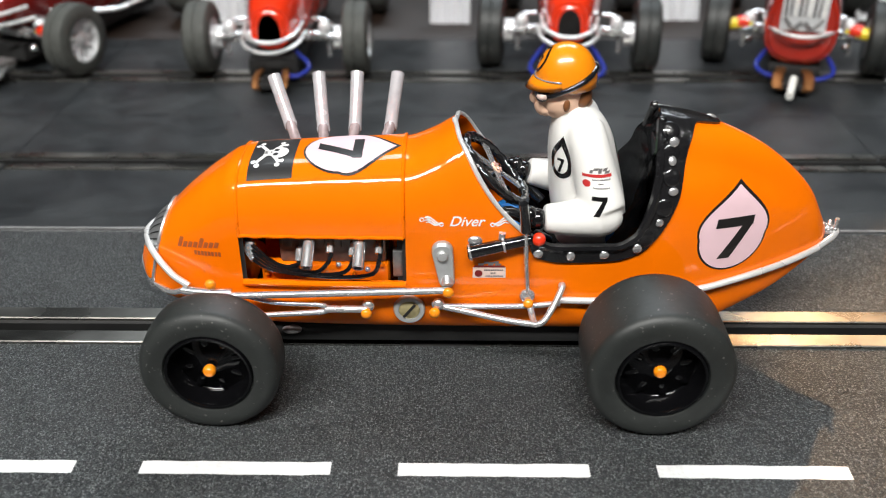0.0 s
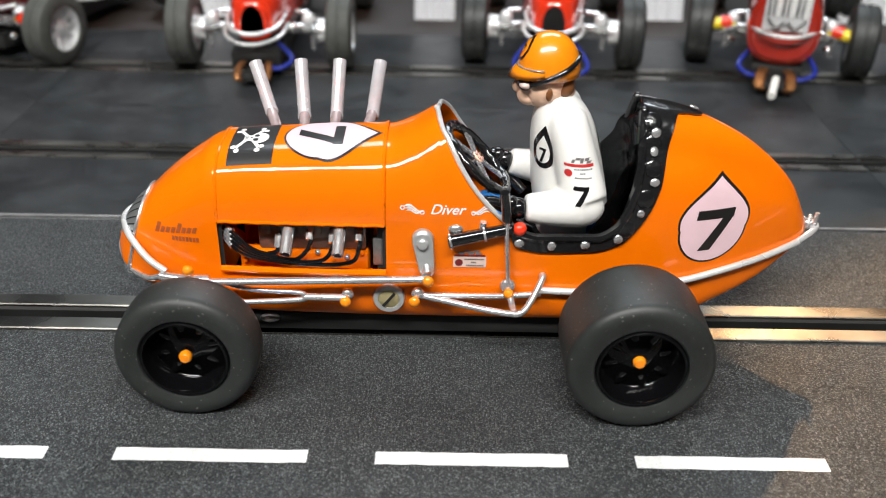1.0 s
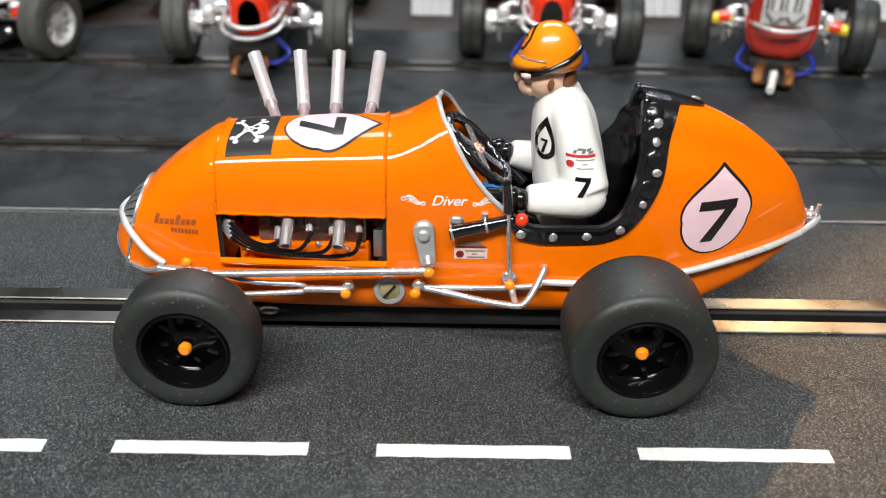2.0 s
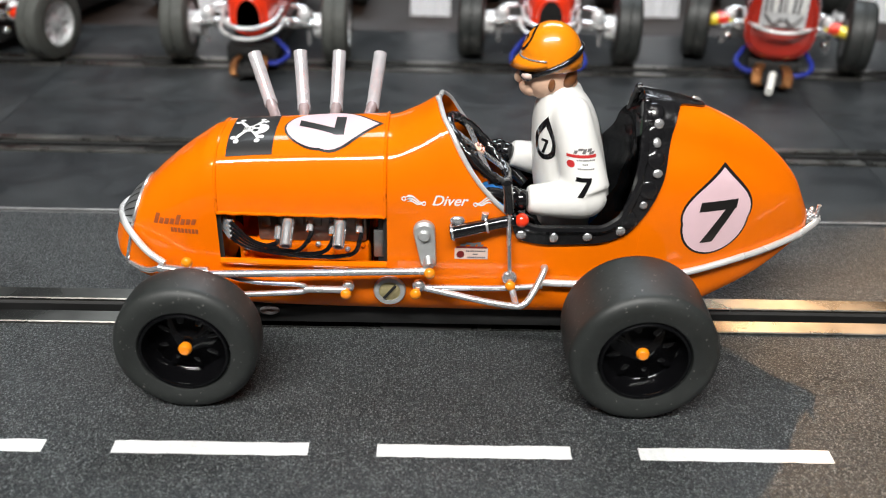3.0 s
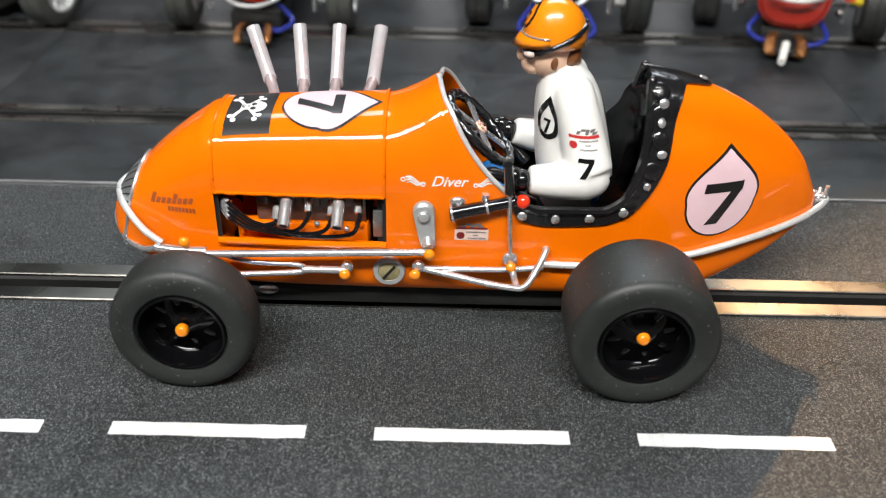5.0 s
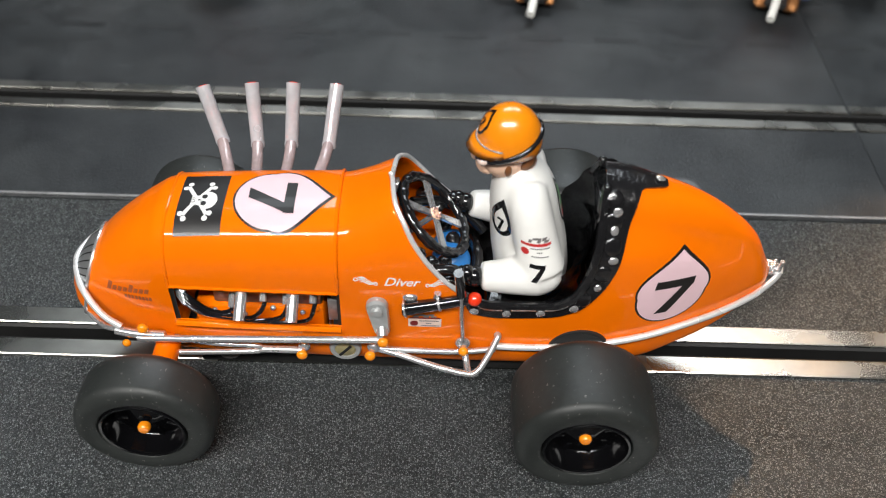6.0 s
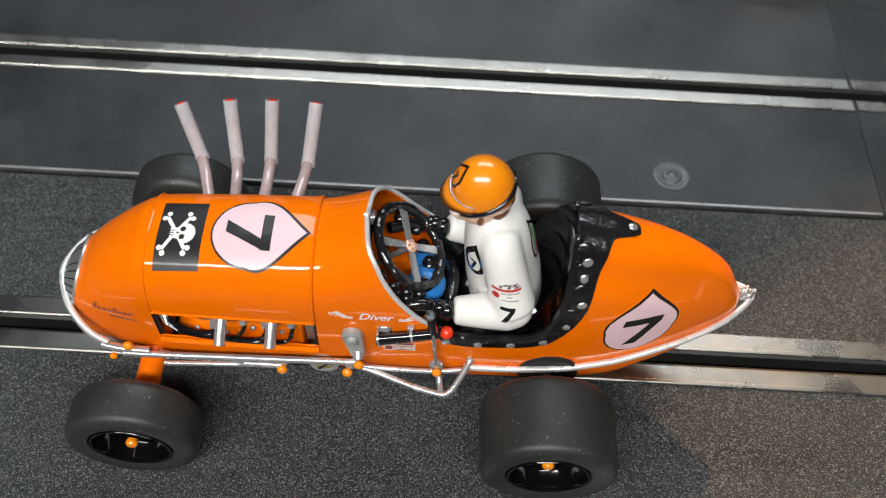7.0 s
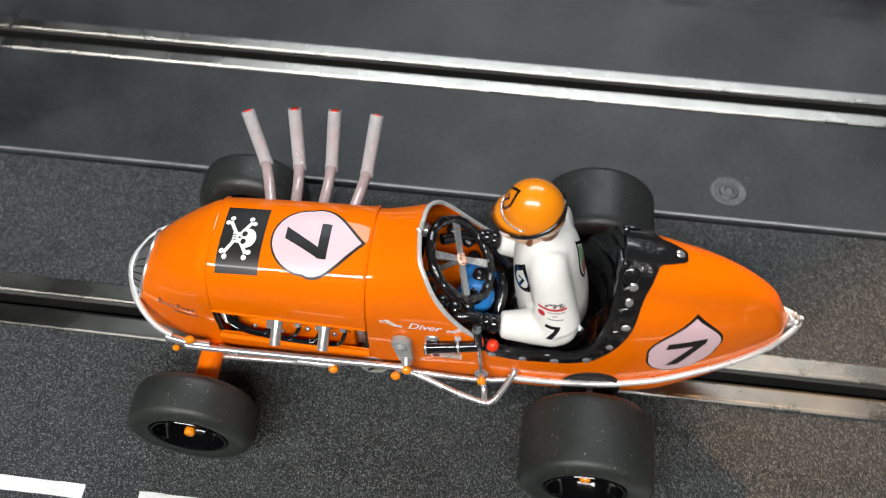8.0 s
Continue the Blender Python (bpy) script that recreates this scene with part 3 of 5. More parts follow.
box(bm, (0.0448, -0.0060, 0.0300), (0.0470, 0.0060, 0.0530), 0.0006)
seat = part("seat_back", bm, BLACK_LEATHER, car, "wrinkled black seat back")
bm = bmesh.new()
box(bm, (0.022, -0.0118, 0.018), (0.043, 0.0118, 0.0245), 0.0015)
part("seat_cushion", bm, BLACK_LEATHER, car)
bm = bmesh.new()
tube(bm, [(0.0385, -0.0075, 0.0245), (0.0385, -0.0075, 0.033)], 0.0010, 8)
part("seat_bolt", bm, SILVER, car, "silver bolt in the seat")

# steering wheel
HUB, WN = Vector((0.0098, 0.0012, 0.0440)), Vector((0.70, 0.0, 0.71)).normalized()
wheel_turn = WN.to_track_quat("Z", "Y").to_matrix()
sw = new("steering_wheel")
sw.parent = car
sw.empty_display_size = 0.005
bm = bmesh.new()
n = 96
rows = []
for i in range(n + 1):
    a = 2 * math.pi * i / n
    c = HUB + wheel_turn @ Vector((math.cos(a) * 0.0098, math.sin(a) * 0.0098, 0))
    o = wheel_turn @ Vector((math.cos(a), math.sin(a), 0))
    fat = 0.00118 * (1 + 0.10 * math.sin(9 * a) + 0.07 * math.sin(23 * a + 1))
    rows.append([c + o * fat * math.cos(b) + WN * fat * math.sin(b) for b in [2 * math.pi * k / 10 for k in range(10)]])
loft(bm, rows, True)
bmesh.ops.remove_doubles(bm, verts=bm.verts, dist=0.00002)
part("wheel_rim", bm, BLACK_LEATHER, sw, "lumpy black taped rim")
for k in range(4):
    a = radians(20 + 90 * k)
    d, e = wheel_turn @ Vector((math.cos(a), math.sin(a), 0)), wheel_turn @ Vector((-math.sin(a), math.cos(a), 0))
    bm = bmesh.new()
    rows = []
    for r, w in ((0.0008, 0.0007), (0.0095, 0.0010)):
        rows.append([HUB + d * r + e * w * u + WN * 0.0003 * v for u, v in ((-1, -1), (1, -1), (1, 1), (-1, 1))])
    vs = loft(bm, rows, True)
    bm.faces.new(vs[0]), bm.faces.new(vs[1])
    part("spoke", bm, SILVER, sw, "flat silver spoke")
bm = bmesh.new()
blob(bm, HUB + WN * 0.0002, (0.0016, 0.0016, 0.0006), wheel_turn, 14, 8)
hub = part("wheel_boss", bm, SKIN, sw, "pale pink painted hub")
for k in range(6):
    a = radians(60 * k)
    bm = bmesh.new()
    blob(bm, HUB + WN * 0.0007 + wheel_turn @ Vector((math.cos(a) * 0.0011, math.sin(a) * 0.0011, 0)), (0.00042, 0.00042, 0.00034), wheel_turn, 10, 7)
    part("hub_bolt", bm, PINK_METAL, hub, "pinkish copper bolt head")
bm = bmesh.new()
tube(bm, [HUB, HUB - WN * 0.012], 0.0007, 8)
part("steering_column", bm, SILVER, car)
bm = bmesh.new()
vs = [bm.verts.new(skin(-0.0012, s, -0.0014) + Vector((0.0012, 0, 0))) for s in span(0.42, 0.94, 0.04)]
vs += [bm.verts.new(Vector((v.co.x, -v.co.y, v.co.z))) for v in vs[::-1]]
bm.faces.new(vs)
bmesh.ops.solidify(bm, geom=bm.faces[:], thickness=0.0006)
dash = part("dashboard", bm, BLACK_GLOSS, car)
for y, z, m in [(-0.004, 0.048, RED_GLOSS), (0.005, 0.0490, SILVER), (-0.007, 0.040, SILVER), (0.0085, 0.0445, RED_GLOSS)]:
    bm = bmesh.new()
    lathe(bm, [(0.0017, 0.0), (0.0017, 0.0010), (0.0013, 0.0012), (0.0002, 0.0011)], (0.0007, y, z), "x", 16)
    part("gauge", bm, m, dash, "small round gauge")

# engine seen through the side openings
eng = new("engine")
eng.parent = car
eng.empty_display_size = 0.005
bm = bmesh.new()
box(bm, (-0.0440, -0.0118, 0.0125), (-0.0145, 0.0118, 0.0258), 0.0012)
part("engine_block", bm, ORANGE, eng, "orange engine block")
bm = bmesh.new()
box(bm, (-0.0395, -0.0108, 0.0258), (-0.0150, 0.0108, 0.0345), 0.0008)
part("cylinder_head", bm, HEAD_GREY, eng, "dark mottled cast cylinder head")
for k in range(6):
    bm = bmesh.new()
    box(bm, (-0.0385 + k * 0.0038, -0.0116, 0.0300), (-0.0365 + k * 0.0038, 0.0116, 0.0325), 0.0003)
    part("head_rib", bm, HEAD_GREY, eng)
for k in range(9):
    bm = bmesh.new()
    blob(bm, (-0.0425 + 0.0033 * k, -0.0120, 0.0235 + 0.0012 * (k % 3)), (0.0007, 0.0006, 0.0007), None, 10, 7)
    part("engine_bolt", bm, SILVER if k % 2 else ORANGE, eng)
for ex, ez in ((-0.0278, 0.0308), (-0.0228, 0.0300), (-0.0168, 0.0306), (-0.0350, 0.0285)):
    bm = bmesh.new()
    tube(bm, [(ex + 0.0002, -0.0136, ez - 0.0008), (ex + 0.0003, -0.0112, ez + 0.0016)], 0.00085, 8)
    part("plug_boot", bm, SILVER, eng, "dull silver plug boot")
bm = bmesh.new()
box(bm, (-0.0125, -0.0125, 0.0120), (-0.0112, 0.0125, 0.0360))
part("firewall", bm, BLACK_MATT, eng)
bm = bmesh.new()
box(bm, (-0.0135, -0.0128, 0.0232), (-0.0112, -0.0108, 0.0300), 0.0003)
part("firewall_bracket", bm, GREY_METAL, eng)
for x in (-0.0322, -0.0208):
    bm = bmesh.new()
    tube(bm, [(x + 0.0003, -0.0095, 0.0338), (x + 0.0002, -0.0135, 0.0326), (x, -0.0186, 0.0290)], 0.00135, 14, 5, 0.66)
    part("exhaust_stub", bm, SILVER, eng, "silver open exhaust stub")
ENDS = [(-0.0350, 0.0274), (-0.0275, 0.0312), (-0.0225, 0.0302), (-0.0165, 0.0310)]
for k, (ex, ez) in enumerate(ENDS):
    low = 0.0262 - 0.0006 * k
    bm = bmesh.new()
    z0 = 0.0325 - 0.0012 * k
    tube(bm, [(-0.0465, -0.0118, z0), (-0.0440, -0.0136, z0 - 0.0016), (-0.0400, -0.0144, low + 0.0014), (-0.0345 + 0.002 * k, -0.0148, low), (ex - 0.0022, -0.0148, low + 0.0005), (ex, -0.0142, (low + ez) / 2 + 0.0004), (ex + 0.0004, -0.0122, ez)], 0.00052, 8, 6)
    part("plug_lead", bm, LEAD, eng, "black ignition lead")
    bm = bmesh.new()
    tube(bm, [(-0.0468, -0.0112, z0 + 0.0004), (-0.0448, -0.0132, z0 - 0.0010)], 0.0009, 8)
    part("lead_cap", bm, SILVER, eng)
# four intake pipes leaning out on the far side of the hood
for b, m_, t in [((-0.0368, 0.0100, 0.0452), (-0.0403, 0.0215, 0.0455), (-0.0451, 0.0292, 0.0562)), ((-0.0310, 0.0100, 0.0452), (-0.0325, 0.0222, 0.0440), (-0.0340, 0.0310, 0.0563)),
                ((-0.0245, 0.0100, 0.0455), (-0.0247, 0.0226, 0.0441), (-0.0243, 0.0317, 0.0562)), ((-0.0172, 0.0100, 0.0458), (-0.0157, 0.0212, 0.0452), (-0.0141, 0.0318, 0.0559))]:
    b, m_, t = Vector(b), Vector(m_), Vector(t)
    stack = new("intake_pipe")
    stack.parent = car
    stack.empty_display_size = 0.005
    bm = bmesh.new()
    tube(bm, [b, b + (m_ - b) * 0.6, m_ + (t - m_) * 0.1], 0.00135, 14, 5)
    part("lower_sleeve", bm, TUBING_PINK, stack, "pink-tinged lower sleeve")
    bm = bmesh.new()
    tube(bm, [m_, m_ + (t - m_) * 0.5, t], (0.00162, 0.00170), 16, 3, 0.74)
    part("upper_sleeve", bm, TUBING, stack, "milky silver open sleeve")
    bm = bmesh.new()
    d = (t - m_).normalized()
    tube(bm, [m_ + d * 0.0008, t + d * 0.00020], 0.00100, 14)
    part("red_core", bm, RED_GLOSS, stack, "red core inside the milky pipe")
    bm = bmesh.new()
    tube(bm, [m_ + d * 0.0004, m_ + d * 0.0013], 0.00172, 14)
    part("pipe_collar", bm, TUBING, stack, "milky collar at the pipe joint")

# wheels
def road_wheel(x, z, r, face, inner, rim_r, side, e, nut):
    """Fat slick tyre on a dished black rim with an orange nut; face and inner are distances from the car's middle."""
    w = new("wheel")
    w.parent = car
    w.empty_display_size = 0.008
    prof = [(rim_r, inner + 0.0006)]
    for k in range(7):
        a = math.pi / 2 * k / 6
        prof.append((r - e + e * math.sin(a), inner + e * 1.2 - e * 1.2 * math.cos(a)))
    prof.append((r + 0.00012, (inner + face) / 2))
    for k in range(9):
        a = math.pi / 2 * k / 8
        prof.append((r - e + e * math.cos(a), face - e * 0.85 + e * 0.85 * math.sin(a)))
    prof += [(rim_r + 0.0016, face - 0.0001), (rim_r + 0.0004, face - 0.0005), (rim_r, face - 0.0014)]
    bm = bmesh.new()
    lathe(bm, [(a, b * side) for a, b in prof], (x, 0, z), "y", 56, 0, False)
    part("tyre", bm, RUBBER, w, "fat matt black slick tyre")
    d = 0.0056
    prof = [(0.0014, face - d * 1.15), (0.0032, face - d * 1.15), (rim_r - 0.0016, face - d * 1.15), (rim_r - 0.0010, face - d * 1.25), (rim_r - 0.0010, inner + 0.0004), (rim_r + 0.0001, inner + 0.0004), (rim_r + 0.0001, face - 0.0009), (rim_r - 0.0002, face - 0.0003), (rim_r - 0.0007, face - 0.0004), (rim_r - 0.0010, face - 0.0012), (rim_r - 0.0011, face - d * 0.92), (rim_r - 0.0016, face - d), (0.0030, face - d * 0.74), (0.0022, face - d * 0.66), (0.0014, face - d * 0.64)]
    bm = bmesh.new()
    lathe(bm, [(a, b * side) for a, b in prof], (x, 0, z), "y", 48)
    rim = part("rim", bm, RIM_BLACK, w, "deep glossy black rim", sharp=50)
    for k in range(8):
        a = 2 * math.pi * (k + 0.3) / 8
        t = Matrix.Rotation(-a, 3, "Y")
        bm = bmesh.new()
        c = Vector((x, (face - d * 0.865) * side, z)) + t @ Vector((rim_r * 0.58, 0, 0))
        blob(bm, c, (rim_r * 0.25, 0.00032, rim_r * 0.10), t, 12, 7)
        part("rim_spoke_bump", bm, RIM_BLACK, rim)
    bm = bmesh.new()
    tube(bm, [(x, (face - d) * side, z), (x, (face - nut - 0.0010) * side, z)], 0.0008, 8)
    part("axle_end", bm, RIM_BLACK, w)
    bm = bmesh.new()
    lathe(bm, [(0.0012, (face - nut - 0.0014) * side), (0.00140, (face - nut - 0.0008) * side), (0.00135, (face - nut - 0.0001) * side), (0.0010, (face - nut + 0.0003) * side), (0.0002, (face - nut + 0.0004) * side)], (x, 0, z), "y", 18)
    part("wheel_nut", bm, ORANGE_BRIGHT, w, "orange wheel nut")
    return w


for side in (-1, 1):
    road_wheel(-0.0511, 0.0149, 0.0149, 0.0390 if side < 0 else 0.0372, 0.0275 if side < 0 else 0.0258, 0.0093, side, 0.0027, 0.0012)
    road_wheel(0.0436, 0.0156, 0.0156, 0.0408 if side < 0 else 0.0430, 0.0216 if side < 0 else 0.0238, 0.0095, side, 0.0027, 0.0028)
bm = bmesh.new()
tube(bm, [(-0.0508, -0.0305, 0.0152), (-0.0508, 0.0290, 0.0152)], 0.0029, 16)
part("front_axle", bm, ORANGE, car, "orange front axle beam")
bm = bmesh.new()
tube(bm, [(0.0436, -0.036, 0.0170), (0.0436, 0.036, 0.0170)], 0.0011, 12)
part("rear_axle", bm, SILVER, car)
for side in (-1, 1):
    bm = bmesh.new()
    lathe(bm, [(0.0072, -side * 0.0020), (0.0072, side * 0.0003), (0.0066, side * 0.0004), (0.0062, side * 0.0001), (0.0030, side * 0.00005)], (0.0436, side * 0.0144, 0.0168), "y", 36)
    part("axle_opening", bm, BLACK_MATT, car, "black round axle opening")

# tubes, rods, levers on the sides
def rod(name, pts, r, mat, label="", steps=6, flat=1.0, parent=car, both=True):
    for side in ((1, -1) if both else (1,)):
        bm = bmesh.new()
        tube(bm, [(p[0], p[1] * side, p[2]) for p in pts], r, 10, steps, 0.0, 0, flat)
        part(name, bm, mat, parent, label)


def knob(name, at, r, mat, label="", parent=car, both=True, axial=0.8):
    for side in ((1, -1) if both else (1,)):
        bm = bmesh.new()
        blob(bm, (at[0], at[1] * side, at[2]), (r, r * axial, r), None, 14, 9)
        part(name, bm, mat, parent, label)


hoop = [(-0.0598, -0.0160, 0.0226), (-0.0635, -0.0148, 0.0248), (-0.0672, -0.0118, 0.0272), (-0.0702, -0.0075, 0.0284), (-0.0726, 0.0, 0.0286)]
bm = bmesh.new()
tube(bm, hoop + [(x, -y, z) for x, y, z in hoop[-2::-1]], 0.00080, 10, 6)
part("front_bumper", bm, BRIGHT, car, "bright silver front bumper hoop")
hoop = [(-0.0605, -0.0156, 0.0214), (-0.0650, -0.0130, 0.0190), (-0.0698, -0.0088, 0.0184), (-0.0730, -0.0045, 0.0197), (-0.0746, 0.0, 0.0212)]
bm = bmesh.new()
tube(bm, hoop + [(x, -y, z) for x, y, z in hoop[-2::-1]], 0.00070, 10, 6)
part("lower_bumper_hoop", bm, SILVER, car, "silver lower hoop")
rod("bumper_bracket", [(-0.0612, -0.0160, 0.0214), (-0.0560, -0.0168, 0.0212), (-0.0500, -0.0170, 0.0212)], 0.0011, SILVER, "silver bracket")
knob("bumper_knob", (-0.0545, -0.0172, 0.0236), 0.0013, ORANGE_BRIGHT, "orange ball nut")
knob("bumper_knob", (-0.0590, -0.0176, 0.0188), 0.0010, ORANGE_BRIGHT, "orange ball nut")
rod("drag_link", [(-0.0560, -0.0176, 0.0208), (-0.0462, -0.0178, 0.0212), (-0.0009, -0.0178, 0.0228)], 0.00085, SILVER, "silver drag link", 2)
knob("link_knob", (-0.0009, -0.0184, 0.0226), 0.0013, ORANGE_BRIGHT, "orange ball nut")
for side in (1, -1):
    bm = bmesh.new()
    a0, a1, out = Vector((-0.0022, 0.0, 0.0318)), Vector((-0.0012, 0.0, 0.0242)), []
    ax = (a1 - a0).normalized()
    px = Vector((-ax.z, 0, ax.x))
    for c0, r0, t0 in ((a0, 0.0024, 180), (a1, 0.0018, 0)):
        out += [c0 + (px * math.cos(radians(t0 + 15 * k)) + ax * math.sin(radians(t0 + 15 * k))) * r0 for k in range(13)]
    rows = [[Vector((p.x, y * side, p.z)) for p in [c + (q - c) * sc for q in out for c in ((a0 + a1) / 2,)]] for y, sc in ((-0.0150, 1.0), (-0.0162, 1.0), (-0.0167, 0.90))]
    vs = loft(bm, rows, True)
    bm.faces.new(vs[0]), bm.faces.new(vs[-1])
    arm = part("steering_arm", bm, SILVER_DULL, car, "dull silver steering arm plate")
    bm = bmesh.new()
    lathe(bm, [(0.0013, -0.0164 * side), (0.0013, -0.0172 * side), (0.0010, -0.0175 * side), (0.0002, -0.0176 * side)], (-0.0022, 0, 0.0312), "y", 20)
    part("arm_boss", bm, SILVER_DULL, arm, "round boss")
    bm = bmesh.new()
    tube(bm, [(-0.0012, -0.0160 * side, 0.0252), (-0.0010, -0.0176 * side, 0.0240)], 0.0013, 10)
    part("arm_pin", bm, SILVER, arm)
rod("radius_rod", [(-0.0480, -0.0168, 0.0208), (-0.0404, -0.0167, 0.0186), (-0.0303, -0.0166, 0.0180), (-0.0285, -0.0166, 0.0168)], 0.0006, SILVER, "silver radius rod", 4)
rod("radius_rod", [(-0.0480, -0.0168, 0.0150), (-0.0406, -0.0167, 0.0153), (-0.0304, -0.0166, 0.0160), (-0.0285, -0.0166, 0.0168)], 0.0007, SILVER, "silver radius rod", 4)
rod("rod_end", [(-0.0290, -0.0166, 0.0168), (-0.0196, -0.0166, 0.0168)], 0.00085, SILVER)
knob("rod_knob", (-0.0196, -0.0174, 0.0161), 0.0013, ORANGE_BRIGHT, "orange ball nut")
knob("rod_knob_base", (-0.0192, -0.0156, 0.0172), 0.0015, SILVER)
knob("nerf_knob", (-0.0040, -0.0176, 0.0166), 0.0013, ORANGE_BRIGHT, "orange ball nut")
knob("nerf_knob_base", (-0.0032, -0.0158, 0.0178), 0.0016, SILVER)
rod("nerf_bar", [(-0.0020, -0.0160, 0.0172), (0.0030, -0.0172, 0.0168), (0.0110, -0.0200, 0.0166), (0.0168, -0.0216, 0.0166), (0.0198, -0.0218, 0.0168), (0.0222, -0.0196, 0.0188), (0.0248, -0.0160, 0.0226), (0.0246, -0.0150, 0.0226)], 0.00075, SILVER, "silver side guard bar", 5)
rod("nerf_rail", [(-0.0020, -0.0160, 0.0174), (0.0100, -0.0166, 0.0178), (0.0172, -0.0166, 0.0180), (0.0245, -0.0158, 0.0182)], 0.0007, SILVER, "silver inner rail", 3)
rod("nerf_strut", [(0.0174, -0.0166, 0.0190), (0.0180, -0.0190, 0.0172), (0.0184, -0.0214, 0.0166)], 0.0008, SILVER, "", 3)
for side in (-1, 1):
    bm = bmesh.new()
    lathe(bm, [(0.0037, side * 0.0128), (0.0037, side * 0.0150), (0.0034, side * 0.0154), (0.0025, side * 0.0154), (0.0024, side * 0.0149)], (-0.0099, 0, 0.0157), "y", 30)
    cap = part("hub_cap", bm, SILVER_DULL, car, "grey round cap with a brass screw")
    bm = bmesh.new()
    lathe(bm, [(0.0024, side * 0.0140), (0.0024, side * 0.0152), (0.0019, side * 0.0155), (0.0002, side * 0.0156)], (-0.0099, 0, 0.0157), "y", 24)
    part("brass_screw", bm, BRASS, cap, "tarnished brass slotted screw")
    bm = bmesh.new()
    box(bm, (-0.0021, -0.0002, -0.0003), (0.0021, 0.0002, 0.0003))
    bmesh.ops.transform(bm, matrix=pose(-0.0099, side * 0.0156, 0.0157, 0, -52, 0), verts=bm.verts)
    part("screw_slot", bm, BLACK_MATT, cap)

# tail rail from behind the guard bar to the tail, and the tail fitting
rail = []
for x, z in [(0.0235, 0.0190), (0.0330, 0.0186), (0.0440, 0.0190), (0.0520, 0.0202), (0.0600, 0.0214), (0.0704, 0.0230), (0.0760, 0.0239), (0.0820, 0.0249), (0.0870, 0.0256)]:
    p = skin(x, s_at(x, z), 0.0008)
    rail.append((x, p.y, z))
rail.append((0.0924, 0.0, 0.0263))
bm = bmesh.new()
tube(bm, rail + [(x, -y, z) for x, y, z in rail[-2::-1]], 0.00085, 10, 6)
part("tail_rail", bm, BRIGHT, car, "bright silver rail round the tail")
bm = bmesh.new()
box(bm, (0.0884, -0.0015, 0.0260), (0.0916, 0.0015, 0.0280), 0.0006)
tube(bm, [(0.0915, -0.0010, 0.0270), (0.0917, -0.0010, 0.0302)], 0.0006, 8)
for k in range(7):
    blob(bm, (0.0890 + 0.0005 * k, 0.0012 * math.sin(k * 2.1), 0.0278 + 0.0005 * math.cos(k * 1.7)), (0.0007, 0.0007, 0.0006), None, 10, 7)
part("tail_fitting", bm, SILVER, car, "lumpy silver tail fitting")

# near side only: brake lever, red knob, black canister
bm = bmesh.new()
tube(bm, [(0.0172, -0.0160, 0.0196), (0.0164, -0.0162, 0.0300), (0.0160, -0.0163, 0.0382)], (0.0010, 0.0009), 10, 3, 0.0, 0, 0.6)
lever = part("brake_lever", bm, SILVER, car, "silver brake lever with a black grip")
bm = bmesh.new()
tube(bm, [(0.0160, -0.0163, 0.0372), (0.0156, -0.0164, 0.0410), (0.0152, -0.0164, 0.0440)], 0.00135, 12, 3, 0.0, 0, 0.8)
part("lever_grip", bm, BLACK_LEATHER, lever, "black grip")
knob("lever_pivot", (0.0170, -0.0160, 0.0204), 0.0018, SILVER, "", lever, False, 0.6)
knob("lever_nut", (0.0172, -0.0176, 0.0192), 0.0012, ORANGE_BRIGHT, "orange ball nut", lever, False)
knob("red_knob", (0.0190, -0.0152, 0.0346), 0.0016, RED_GLOSS, "glossy red ball", car, False, 1.0)
bm = bmesh.new()
tube(bm, [(0.0036, -0.0162, 0.0318), (0.0045, -0.0162, 0.0320), (0.0110, -0.0160, 0.0335), (0.0172, -0.0156, 0.0348)], (0.0017, 0.0013), 14, 3, 0.7)
can = part("canister", bm, BLACK_GLOSS, car, "glossy black canister with silver bands")
for a in (0.0, 0.55):
    p, q = Vector((0.0037, -0.0162, 0.0318)), Vector((0.0172, -0.0156, 0.0348))
    bm = bmesh.new()
    tube(bm, [p + (q - p) * a, p + (q - p) * (a + 0.035)], 0.00195 - 0.0004 * a, 14)
    part("canister_band", bm, SILVER, can, "silver band")
bm = bmesh.new()
blob(bm, (0.0050, -0.0146, 0.0340), (0.0018, 0.0010, 0.0012), None, 12, 8)
part("canister_bracket", bm, SILVER, can)
bm = bmesh.new()
tube(bm, [(0.0108, -0.0150, 0.0345), (0.0110, -0.0152, 0.0362)], 0.0008, 10)
part("canister_bracket", bm, SILVER, can)

# underside: guide keel into the groove and a dark chassis plate
bm = bmesh.new()
box(bm, (-0.046, -0.0100, 0.0030), (0.052, 0.0100, 0.0080), 0.0008)
chassis = part("chassis_plate", bm, BLACK_MATT, car)
bm = bmesh.new()
box(bm, (-0.0480, -0.0009, -0.0045), (-0.0330, 0.0009, 0.0050), 0.0003)
part("guide_keel", bm, BLACK_MATT, car)

